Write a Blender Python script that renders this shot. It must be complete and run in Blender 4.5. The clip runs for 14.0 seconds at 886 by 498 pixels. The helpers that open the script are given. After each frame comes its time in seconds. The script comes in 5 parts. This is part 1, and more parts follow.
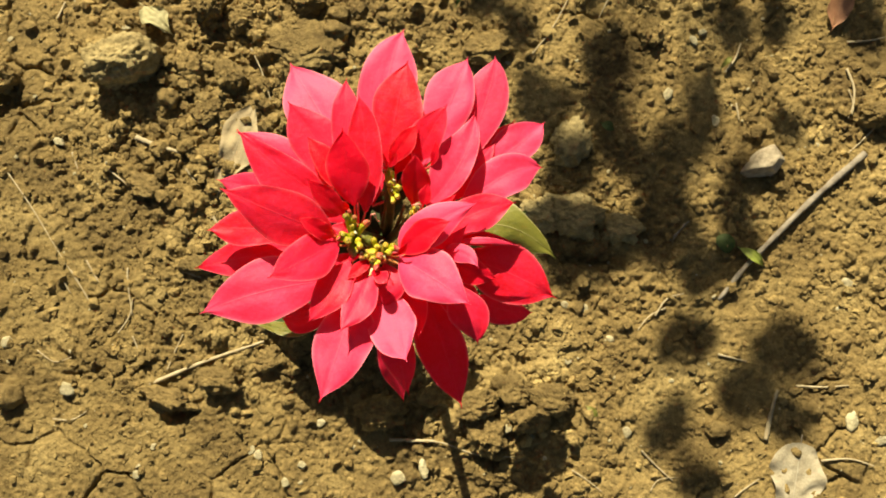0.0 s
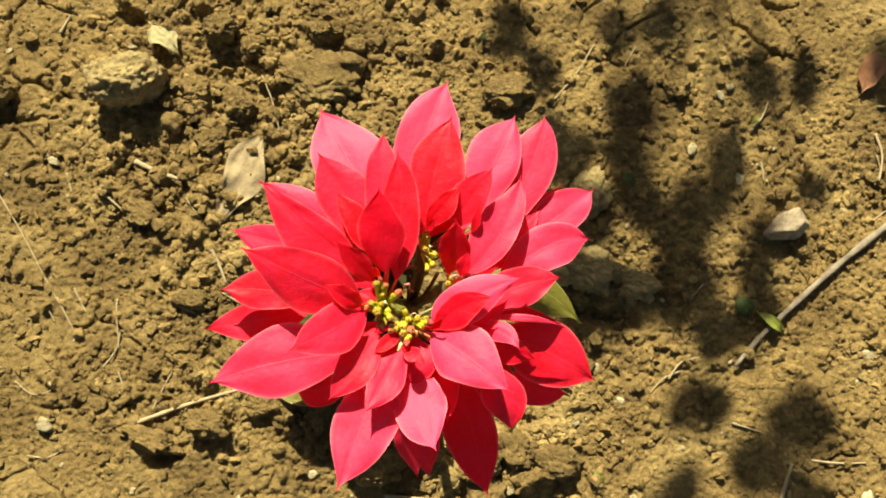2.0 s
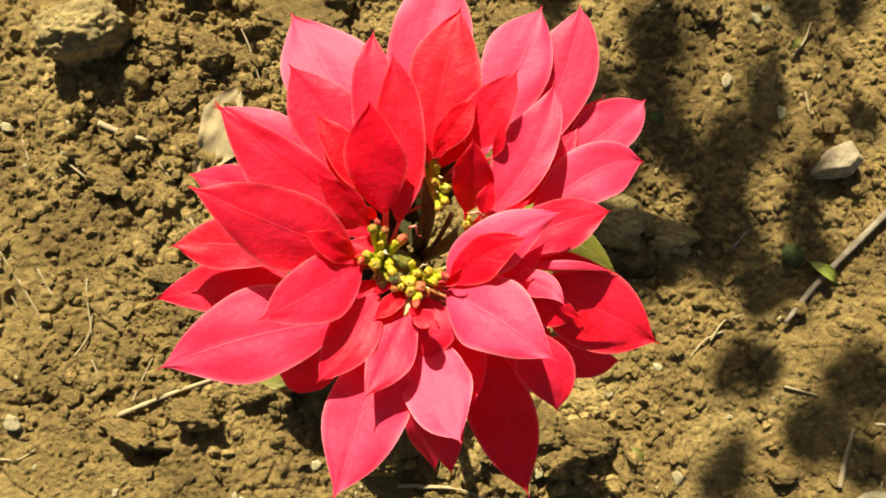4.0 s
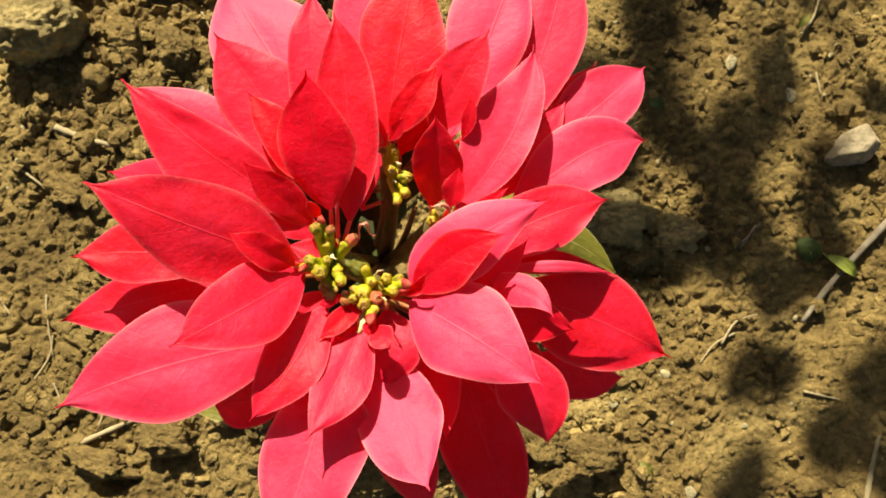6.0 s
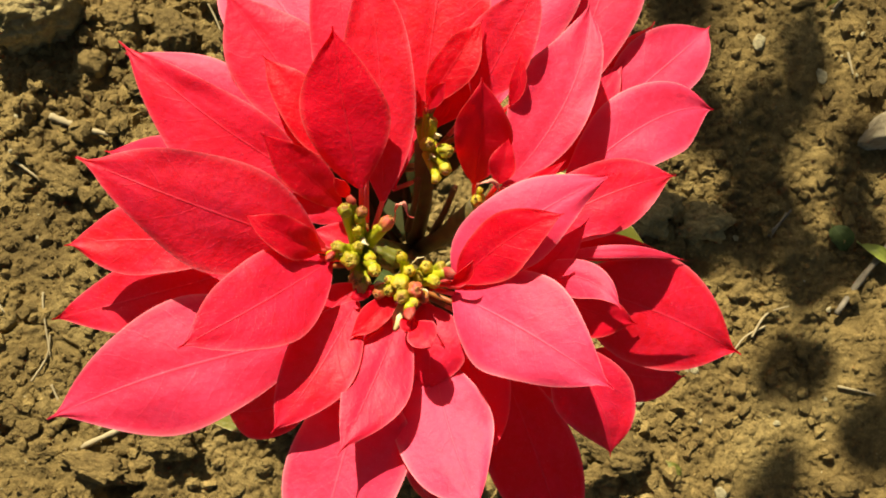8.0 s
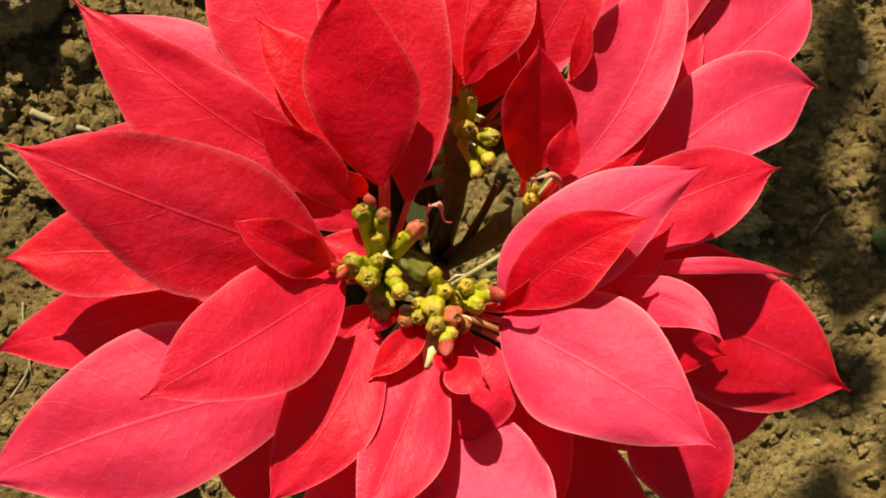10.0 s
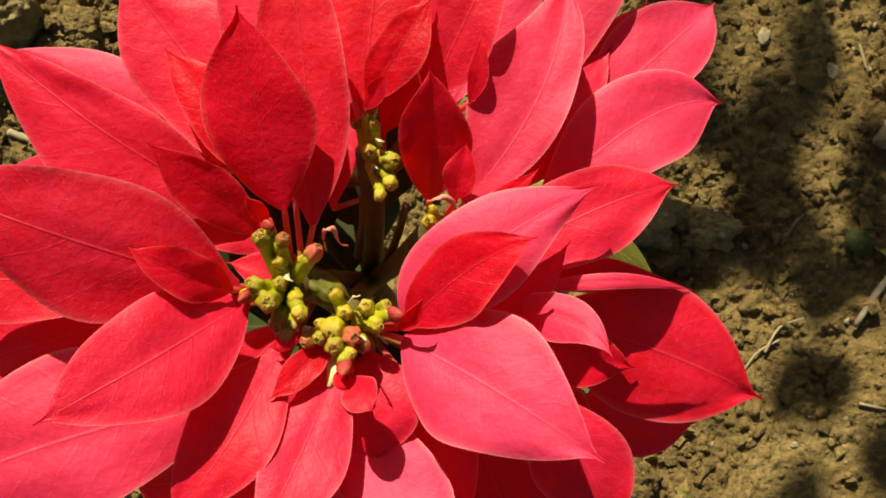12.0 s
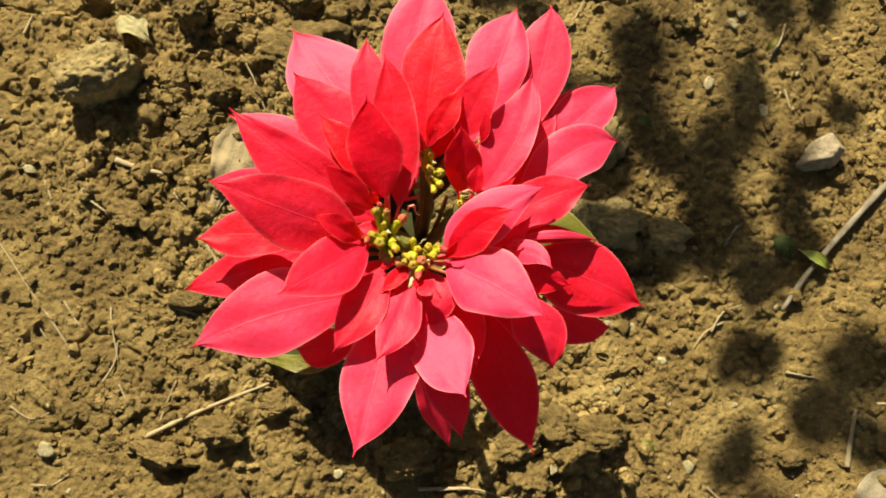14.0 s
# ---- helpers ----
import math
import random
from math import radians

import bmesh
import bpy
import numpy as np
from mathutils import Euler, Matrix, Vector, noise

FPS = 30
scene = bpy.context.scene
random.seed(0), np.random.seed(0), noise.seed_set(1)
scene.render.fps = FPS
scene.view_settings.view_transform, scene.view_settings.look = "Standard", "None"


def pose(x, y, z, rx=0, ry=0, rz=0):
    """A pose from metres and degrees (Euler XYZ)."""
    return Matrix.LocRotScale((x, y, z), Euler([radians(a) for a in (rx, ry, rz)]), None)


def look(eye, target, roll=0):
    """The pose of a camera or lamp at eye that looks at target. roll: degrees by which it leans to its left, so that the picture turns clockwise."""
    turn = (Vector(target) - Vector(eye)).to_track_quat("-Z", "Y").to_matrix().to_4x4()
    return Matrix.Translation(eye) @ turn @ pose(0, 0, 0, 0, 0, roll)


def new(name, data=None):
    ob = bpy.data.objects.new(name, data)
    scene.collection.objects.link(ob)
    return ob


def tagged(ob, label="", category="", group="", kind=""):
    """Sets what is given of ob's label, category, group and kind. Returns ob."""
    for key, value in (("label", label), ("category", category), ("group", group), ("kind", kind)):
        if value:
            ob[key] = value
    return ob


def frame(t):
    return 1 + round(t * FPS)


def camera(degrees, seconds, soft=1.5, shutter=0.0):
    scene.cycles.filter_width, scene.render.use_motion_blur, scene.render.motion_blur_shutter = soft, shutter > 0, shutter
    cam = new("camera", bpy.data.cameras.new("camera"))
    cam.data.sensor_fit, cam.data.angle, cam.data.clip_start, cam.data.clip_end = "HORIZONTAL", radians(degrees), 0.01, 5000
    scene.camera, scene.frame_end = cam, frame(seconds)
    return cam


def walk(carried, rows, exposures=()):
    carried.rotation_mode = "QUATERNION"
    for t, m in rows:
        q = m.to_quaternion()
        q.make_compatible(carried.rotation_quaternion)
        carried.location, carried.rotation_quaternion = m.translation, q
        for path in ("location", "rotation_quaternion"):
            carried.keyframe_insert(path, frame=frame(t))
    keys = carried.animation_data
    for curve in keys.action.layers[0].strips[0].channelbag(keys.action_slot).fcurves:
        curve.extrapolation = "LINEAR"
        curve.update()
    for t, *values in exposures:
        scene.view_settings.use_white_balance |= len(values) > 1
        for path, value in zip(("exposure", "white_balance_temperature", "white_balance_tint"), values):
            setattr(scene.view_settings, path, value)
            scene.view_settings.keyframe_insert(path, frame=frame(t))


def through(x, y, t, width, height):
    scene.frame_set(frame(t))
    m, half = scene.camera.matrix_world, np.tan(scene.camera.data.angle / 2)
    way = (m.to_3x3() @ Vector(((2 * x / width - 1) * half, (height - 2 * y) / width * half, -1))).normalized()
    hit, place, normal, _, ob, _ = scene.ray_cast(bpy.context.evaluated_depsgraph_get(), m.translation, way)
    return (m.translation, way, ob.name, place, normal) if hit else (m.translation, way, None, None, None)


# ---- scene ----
cam = camera(56.5, 14.0, soft=1.8)
PATH = [
    (0, (0.016, 0.024, 1.152), (0.019, 0.227, -0.837), 0.3),
    (0.5, (0.001, 0.048, 1.14), (0.033, 0.285, -0.846), 9.3),
    (1, (-0.012, 0.061, 1.124), (0.03, 0.319, -0.859), 11.6),
    (1.5, (-0.017, 0.066, 1.113), (0.029, 0.33, -0.869), 12.3),
    (2, (-0.021, 0.062, 1.104), (0.024, 0.32, -0.878), 12.5),
    (2.5, (-0.026, 0.053, 1.066), (0.016, 0.296, -0.919), 12.1),
    (3, (-0.031, 0.06, 1.045), (0.008, 0.293, -0.941), 11.5),
    (3.2, (-0.029, 0.054, 1.029), (0.012, 0.281, -0.958), 11.7),
    (5.3, (-0.016, 0.061, 0.923), (0.014, 0.234, -1.07), 8.5),
    (5.5, (-0.012, 0.054, 0.914), (0.022, 0.269, -1.074), 7.4),
    (6, (-0.006, 0.062, 0.906), (0.028, 0.272, -1.082), 7.6),
    (6.5, (-0.007, 0.061, 0.903), (0.027, 0.271, -1.086), 7.6),
    (7, (-0.012, 0.057, 0.886), (0.022, 0.263, -1.103), 7.5),
    (7.5, (-0.021, 0.065, 0.882), (0.016, 0.266, -1.108), 8.4),
    (8, (-0.022, 0.063, 0.863), (0.012, 0.262, -1.126), 7.6),
    (8.5, (-0.032, 0.071, 0.845), (0.003, 0.269, -1.145), 7.7),
    (8.7, (-0.034, 0.072, 0.841), (0.0, 0.273, -1.149), 7.5),
    (10.8, (-0.029, 0.075, 0.761), (0.006, 0.281, -1.228), 7.0),
    (11, (-0.019, 0.076, 0.754), (0.014, 0.283, -1.235), 6.0),
    (11.5, (-0.02, 0.078, 0.76), (0.007, 0.29, -1.228), 4.0),
    (12, (-0.004, 0.075, 0.806), (0.02, 0.295, -1.182), 2.9),
    (12.5, (-0.005, 0.061, 0.851), (0.024, 0.285, -1.136), 3.9),
    (13, (-0.012, 0.04, 0.892), (0.011, 0.275, -1.094), 2.0),
    (13.5, (-0.025, 0.015, 0.961), (-0.004, 0.271, -1.023), 1.4),
    (14, (-0.019, 0.02, 1.018), (-0.003, 0.307, -0.961), -0.2),
]
EXPOSURES = [(0, 1.08, 7300, 7), (3, 1.16, 7300, 7), (6.5, 0.95, 7300, 7), (8.7, 0.75, 7300, 7), (11, 0.38, 7300, 7), (12.5, 0.6, 7300, 7), (14, 0.92, 7300, 7)]
walk(cam, [(t, look(eye, target, roll)) for t, eye, target, roll in PATH], EXPOSURES)

# light: a clear midday sun from beyond the top of the bed
SUN = Vector((-0.32, 1.18, 1.0)).normalized()
world = bpy.data.worlds.new("sky_world")
scene.world = world
world.use_nodes = True
wnt = world.node_tree
sky = wnt.nodes.new("ShaderNodeTexSky")
sky.sky_type = "NISHITA"
sky.sun_disc = False
sky.dust_density = 2.5
sky.sun_elevation = math.asin(SUN.z)
sky.sun_rotation = math.atan2(SUN.x, SUN.y)
wnt.links.new(sky.outputs[0], wnt.nodes["Background"].inputs[0])
wnt.nodes["Background"].inputs[1].default_value = 0.027
sun = new("sun", bpy.data.lights.new("sun", "SUN"))
sun.data.energy = 5.0
sun.data.angle = radians(0.53)
sun.data.color = (1.0, 0.95, 0.84)
sun.matrix_world = look(SUN * 10, (0, 0, 0))


# ---- materials ----
def material(name):
    m = bpy.data.materials.new(name)
    m.use_nodes = True
    return m, m.node_tree.nodes, m.node_tree.links, m.node_tree.nodes["Principled BSDF"]


def tex_noise(nodes, links, coord, scale, detail=4.0, rough=0.55):
    n = nodes.new("ShaderNodeTexNoise")
    n.inputs["Scale"].default_value = scale
    n.inputs["Detail"].default_value = detail
    n.inputs["Roughness"].default_value = rough
    links.new(coord, n.inputs["Vector"])
    return n.outputs["Fac"]


def ramp(nodes, links, fac, stops):
    r = nodes.new("ShaderNodeValToRGB")
    e = r.color_ramp.elements
    while len(e) < len(stops):
        e.new(0.5)
    for el, (p, c) in zip(e, stops):
        el.position, el.color = p, (*c, 1)
    links.new(fac, r.inputs[0])
    return r.outputs[0]


def mix(nodes, links, fac, a, b, mode="MIX"):
    n = nodes.new("ShaderNodeMix")
    n.data_type, n.blend_type = "RGBA", mode
    for sock, v in ((n.inputs[0], fac), (n.inputs[6], a), (n.inputs[7], b)):
        if isinstance(v, (int, float)):
            sock.default_value = v
        elif isinstance(v, tuple):
            sock.default_value = (*v, 1)
        else:
            links.new(v, sock)
    return n.outputs[2]


def maths(nodes, links, op, a, b=0.0, clamp=False):
    n = nodes.new("ShaderNodeMath")
    n.operation, n.use_clamp = op, clamp
    for sock, v in zip(n.inputs, (a, b)):
        if isinstance(v, (int, float)):
            sock.default_value = v
        else:
            links.new(v, sock)
    return n.outputs[0]


def bump(nodes, links, height, strength, distance, shader, under=None):
    n = nodes.new("ShaderNodeBump")
    n.inputs["Strength"].default_value = strength
    n.inputs["Distance"].default_value = distance
    links.new(height, n.inputs["Height"])
    if under:
        links.new(under, n.inputs["Normal"])
    links.new(n.outputs[0], shader.inputs["Normal"])
    return n.outputs[0]


def coords(nodes, which="Object"):
    return nodes.new("ShaderNodeTexCoord").outputs[which]


def earth(name, dark, mid, pale, fine=1.0, loose=False):
    """Soil and stone: patches of dry and damp earth, grains and pale specks."""
    m, nodes, links, sh = material(name)
    co = coords(nodes)
    big = tex_noise(nodes, links, co, 9, 5)
    small = tex_noise(nodes, links, co, 130, 6, 0.7)
    speck = tex_noise(nodes, links, co, 420, 3, 0.6)
    col = ramp(nodes, links, big, [(0.32, dark), (0.5, mid), (0.72, pale)])
    grain = ramp(nodes, links, small, [(0.28, (0.45, 0.43, 0.4)), (0.55, (1, 1, 1)), (0.78, (1.35, 1.33, 1.3))])
    col = mix(nodes, links, 0.75, col, grain, "MULTIPLY")
    light = ramp(nodes, links, speck, [(0.66, (0, 0, 0)), (0.74, (1, 1, 1))])
    col = mix(nodes, links, maths(nodes, links, "MULTIPLY", light, 0.45), col, tuple(min(1, c * 1.5) for c in pale))
    # a damper, darker patch of earth
    far = nodes.new("ShaderNodeVectorMath")
    far.operation = "DISTANCE"
    far.inputs[1].default_value = (-0.55, 0.02, 0.0)
    links.new(co, far.inputs[0])
    reach = maths(nodes, links, "ADD", far.outputs["Value"], maths(nodes, links, "MULTIPLY", big, 0.25))
    damp = ramp(nodes, links, reach, [(0.30, (0.86, 0.86, 0.85)), (0.58, (1, 1, 1))])
    col = mix(nodes, links, 1.0, col, damp, "MULTIPLY")
    info = nodes.new("ShaderNodeObjectInfo").outputs["Random"]
    tone = maths(nodes, links, "ADD", maths(nodes, links, "MULTIPLY", info, 0.3), 0.85)
    col = mix(nodes, links, 1.0, col, tone, "MULTIPLY")
    if loose:
        isle = nodes.new("ShaderNodeNewGeometry").outputs["Random Per Island"]
        lump = ramp(nodes, links, isle, [(0.0, (0.72, 0.71, 0.7)), (0.6, (1.0, 1.0, 1.0)), (0.85, (1.08, 1.08, 1.08)), (1.0, (1.3, 1.3, 1.3))])
        col = mix(nodes, links, 1.0, col, lump, "MULTIPLY")
    links.new(col, sh.inputs["Base Color"])
    sh.inputs["Roughness"].default_value = 0.93
    sh.inputs["Specular IOR Level"].default_value = 0.2
    n1 = bump(nodes, links, small, 1.0, 0.007 * fine, sh)
    bump(nodes, links, speck, 0.9, 0.003 * fine, sh, n1)
    return m


soil = earth("soil", (0.153, 0.102, 0.035), (0.264, 0.181, 0.061), (0.381, 0.275, 0.1), 0.75)
clod_soil = earth("clod_soil", (0.154, 0.102, 0.035), (0.298, 0.205, 0.07), (0.48, 0.349, 0.129))
crumb_soil = earth("crumb_soil", (0.154, 0.102, 0.035), (0.298, 0.205, 0.07), (0.48, 0.349, 0.129), loose=True)
tan_stone = earth("tan_stone", (0.295, 0.219, 0.086), (0.446, 0.344, 0.144), (0.56, 0.449, 0.201), 0.7)
grey_stone = earth("grey_stone", (0.36, 0.285, 0.165), (0.50, 0.41, 0.26), (0.62, 0.53, 0.35), 0.4)
pale_stone = earth("pale_stone", (0.343, 0.284, 0.139), (0.45, 0.386, 0.214), (0.54, 0.481, 0.288), 0.5)



def sheet(name, body, deep, vein, rim, through_col, through=0.4, rough=0.42, sheen=0.0, vein_amount=0.4, relief_amount=0.35, speck_amount=0.0, gloss=0.4, rim_amount=0.45):
    """A leaf or bract: midrib and side veins, paler rim, blotches, light that passes through."""
    m, nodes, links, sh = material(name)
    uv = nodes.new("ShaderNodeUVMap").outputs[0]
    sep = nodes.new("ShaderNodeSeparateXYZ")
    links.new(uv, sep.inputs[0])
    along = sep.outputs[0]
    side = maths(nodes, links, "ABSOLUTE", maths(nodes, links, "SUBTRACT", maths(nodes, links, "MULTIPLY", sep.outputs[1], 2.0), 1.0))
    co = coords(nodes)
    big = tex_noise(nodes, links, co, 45, 4)
    fine = tex_noise(nodes, links, co, 900, 3, 0.6)
    info = nodes.new("ShaderNodeObjectInfo").outputs["Random"]
    blot = maths(nodes, links, "ADD", maths(nodes, links, "MULTIPLY", big, 0.8), maths(nodes, links, "MULTIPLY", info, 0.45))
    grainy = tex_noise(nodes, links, co, 330, 4, 0.65)
    blot = maths(nodes, links, "ADD", blot, maths(nodes, links, "MULTIPLY", maths(nodes, links, "SUBTRACT", grainy, 0.5), 0.8))
    col = ramp(nodes, links, blot, [(0.3, deep), (0.8, body)])
    # midrib
    rib = ramp(nodes, links, side, [(0.010, (1, 1, 1)), (0.026, (0, 0, 0))])
    # side veins, slanting towards the tip
    slant = maths(nodes, links, "SUBTRACT", along, maths(nodes, links, "MULTIPLY", side, 0.22))
    slant = maths(nodes, links, "ADD", slant, maths(nodes, links, "MULTIPLY", big, 0.11))
    wave = maths(nodes, links, "ABSOLUTE", maths(nodes, links, "SINE", maths(nodes, links, "MULTIPLY", slant, 27.0)))
    veins = ramp(nodes, links, wave, [(0.0, (1, 1, 1)), (0.14, (0, 0, 0))])
    lines = maths(nodes, links, "MAXIMUM", rib, maths(nodes, links, "MULTIPLY", veins, 0.3))
    col = mix(nodes, links, maths(nodes, links, "MULTIPLY", lines, vein_amount), col, vein)
    edge = ramp(nodes, links, side, [(0.86, (0, 0, 0)), (0.96, (0.35, 0.35, 0.35)), (0.985, (1, 1, 1))])
    col = mix(nodes, links, maths(nodes, links, "MULTIPLY", edge, rim_amount), col, rim)
    if speck_amount:
        dots = ramp(nodes, links, tex_noise(nodes, links, co, 2300, 1, 0.3), [(0.71, (0, 0, 0)), (0.75, (1, 1, 1))])
        col = mix(nodes, links, maths(nodes, links, "MULTIPLY", dots, speck_amount), col, rim)
    links.new(col, sh.inputs["Base Color"])
    sh.inputs["Roughness"].default_value = rough
    sh.inputs["Specular IOR Level"].default_value = gloss
    sh.inputs["Sheen Weight"].default_value = sheen
    sh.inputs["Sheen Roughness"].default_value = 0.4
    relief = maths(nodes, links, "ADD", maths(nodes, links, "MULTIPLY", lines, -0.25), maths(nodes, links, "MULTIPLY", tex_noise(nodes, links, co, 160, 4, 0.6), 1.1))
    n1 = bump(nodes, links, relief, relief_amount, 0.0012, sh)
    bump(nodes, links, fine, 0.25, 0.0003, sh, n1)
    tr = nodes.new("ShaderNodeBsdfTranslucent")
    tr.inputs["Color"].default_value = (*through_col, 1)
    ms = nodes.new("ShaderNodeMixShader")
    ms.inputs[0].default_value = through
    links.new(sh.outputs[0], ms.inputs[1])
    links.new(tr.outputs[0], ms.inputs[2])
    links.new(ms.outputs[0], nodes["Material Output"].inputs["Surface"])
    return m


bract_red = sheet("bract_red", (0.86, 0.022, 0.084), (0.77, 0.004, 0.022), (0.88, 0.085, 0.14), (0.94, 0.25, 0.29), (0.98, 0.002, 0.008), 0.45, 0.55, 0.0, 0.34, 0.5, 0.4, 0.48, 0.6)
bract_young = sheet("bract_young", (0.80, 0.008, 0.044), (0.64, 0.003, 0.018), (0.84, 0.06, 0.09), (0.90, 0.20, 0.19), (0.98, 0.003, 0.012), 0.5, 0.5, 0.0, 0.32, 0.6, 0.5, 0.32, 0.6)
# Pinker copy of the red bract; sun sheen is put into its colour.
bract_sunlit = sheet("bract_sunlit", (0.88, 0.060, 0.165), (0.83, 0.026, 0.092), (0.90, 0.15, 0.22), (0.95, 0.34, 0.38), (0.98, 0.004, 0.010), 0.42, 0.6, 0.0, 0.34, 0.42, 0.3, 0.55, 0.7)
leaf_green = sheet("leaf_green", (0.085, 0.115, 0.025), (0.045, 0.07, 0.014), (0.2, 0.24, 0.09), (0.14, 0.17, 0.05), (0.14, 0.19, 0.02), 0.25, 0.62, gloss=0.25)
leaf_yellow = sheet("leaf_yellow", (0.27, 0.26, 0.05), (0.16, 0.17, 0.03), (0.5, 0.48, 0.2), (0.4, 0.38, 0.12), (0.4, 0.4, 0.05), 0.3, 0.5)
leaf_dry = sheet("leaf_dry", (0.40, 0.31, 0.16), (0.20, 0.145, 0.07), (0.44, 0.36, 0.23), (0.36, 0.28, 0.16), (0.3, 0.22, 0.1), 0.15, 0.9, relief_amount=1.0)
leaf_wilt = sheet("leaf_wilt", (0.38, 0.33, 0.15), (0.26, 0.24, 0.09), (0.5, 0.46, 0.27), (0.44, 0.40, 0.22), (0.4, 0.38, 0.12), 0.2, 0.75, relief_amount=0.9)
leaf_fresh = sheet("leaf_fresh", (0.42, 0.47, 0.08), (0.30, 0.36, 0.05), (0.55, 0.58, 0.2), (0.5, 0.55, 0.15), (0.45, 0.5, 0.05), 0.3, 0.5)
leaf_turning = sheet("leaf_turning", (0.21, 0.20, 0.030), (0.10, 0.11, 0.016), (0.42, 0.38, 0.14), (0.66, 0.58, 0.24), (0.30, 0.30, 0.03), 0.3, 0.5, vein_amount=0.8, relief_amount=0.9, rim_amount=0.9)
leaf_white = sheet("leaf_white", (0.52, 0.45, 0.29), (0.30, 0.245, 0.14), (0.6, 0.54, 0.38), (0.42, 0.35, 0.22), (0.5, 0.42, 0.25), 0.15, 0.85, relief_amount=1.0)
leaf_rust = sheet("leaf_rust", (0.34, 0.16, 0.07), (0.24, 0.1, 0.045), (0.42, 0.24, 0.12), (0.3, 0.15, 0.07), (0.35, 0.15, 0.05), 0.15, 0.7)


def plain(name, a, b, scale, rough=0.6, relief=0.0006, spec=0.3):
    m, nodes, links, sh = material(name)
    co = coords(nodes)
    n1 = tex_noise(nodes, links, co, scale, 5, 0.6)
    n2 = tex_noise(nodes, links, co, scale * 9, 3, 0.6)
    col = ramp(nodes, links, n1, [(0.3, a), (0.7, b)])
    links.new(col, sh.inputs["Base Color"])
    sh.inputs["Roughness"].default_value = rough
    sh.inputs["Specular IOR Level"].default_value = spec
    bump(nodes, links, maths(nodes, links, "ADD", n1, n2), 0.6, relief, sh)
    return m


straw_mat = plain("straw_dry", (0.29, 0.22, 0.11), (0.44, 0.36, 0.2), 90, 0.75)
grey_wood = plain("grey_wood", (0.14, 0.11, 0.07), (0.29, 0.245, 0.165), 70, 0.85, 0.0015)
# Stem brown, darkened further for the shade among the bracts.
stem_mat = plain("stem_skin", (0.075, 0.055, 0.016), (0.16, 0.115, 0.028), 90, 0.6, 0.0004)
petiole_mat = plain("petiole_skin", (0.30, 0.04, 0.02), (0.29, 0.12, 0.025), 55, 0.45, 0.00008)
petiole_dark = plain("petiole_dark", (0.10, 0.045, 0.015), (0.17, 0.07, 0.02), 80, 0.5, 0.0001)
pale_petiole = plain("petiole_pale", (0.6, 0.5, 0.16), (0.75, 0.66, 0.30), 60, 0.45, 0.00008)


def bud_skin(name, low, high, tip, amount, rough=0.4):
    """Skin of a bud, measured in the bud's own radius: greener foot, tinted mouth, mottled."""
    m, nodes, links, sh = material(name)
    co = coords(nodes)
    sep = nodes.new("ShaderNodeSeparateXYZ")
    links.new(co, sep.inputs[0])
    mottle = tex_noise(nodes, links, co, 2.6, 4, 0.6)
    fine = tex_noise(nodes, links, co, 11, 3, 0.6)
    col = ramp(nodes, links, mottle, [(0.35, low), (0.65, high)])
    info = nodes.new("ShaderNodeObjectInfo").outputs["Random"]
    up = maths(nodes, links, "ADD", sep.outputs[2], maths(nodes, links, "MULTIPLY", maths(nodes, links, "ADD", mottle, info), 0.55))
    blush = ramp(nodes, links, maths(nodes, links, "MULTIPLY", up, 0.5), [(0.35, (0, 0, 0)), (0.8, (1, 1, 1))])
    col = mix(nodes, links, maths(nodes, links, "MULTIPLY", blush, amount), col, tip)
    links.new(col, sh.inputs["Base Color"])
    sh.inputs["Roughness"].default_value = rough
    sh.inputs["Specular IOR Level"].default_value = 0.4
    sh.inputs["Subsurface Weight"].default_value = 0.25
    sh.inputs["Subsurface Radius"].default_value = (0.0012, 0.001, 0.0003)
    sh.inputs["Subsurface Scale"].default_value = 1.0
    bump(nodes, links, maths(nodes, links, "ADD", mottle, maths(nodes, links, "MULTIPLY", fine, 0.4)), 0.25, 0.12, sh)
    return m


bud_green = bud_skin("bud_green", (0.22, 0.24, 0.012), (0.40, 0.385, 0.018), (0.46, 0.20, 0.04), 0.5)
bud_yellow = bud_skin("bud_yellow", (0.33, 0.32, 0.012), (0.56, 0.50, 0.020), (0.56, 0.30, 0.05), 0.5)
bud_pink = bud_skin("bud_pink", (0.40, 0.26, 0.03), (0.52, 0.14, 0.05), (0.60, 0.07, 0.06), 0.85)
bud_brown = bud_skin("bud_brown", (0.25, 0.19, 0.02), (0.32, 0.13, 0.03), (0.32, 0.05, 0.03), 0.8)
cap_skin = bud_skin("bud_cap", (0.30, 0.02, 0.015), (0.44, 0.03, 0.022), (0.60, 0.14, 0.08), 0.5)
peduncle_mat = plain("peduncle_skin", (0.24, 0.25, 0.012), (0.46, 0.43, 0.02), 120, 0.42, 0.0002)
# Green darkened to carry the shade the heart sits in.
heart_mat = plain("heart_skin", (0.08, 0.08, 0.010), (0.19, 0.18, 0.018), 200, 0.5, 0.0005)
lobe_mat = plain("lobe_tips", (0.62, 0.40, 0.06), (0.70, 0.60, 0.08), 3, 0.45, 0.05)
lobe_red = plain("lobe_tips_red", (0.56, 0.16, 0.05), (0.70, 0.40, 0.12), 3, 0.45, 0.05)
style_mat = plain("style_pale", (0.60, 0.47, 0.24), (0.74, 0.64, 0.38), 400, 0.6, 0.0001)
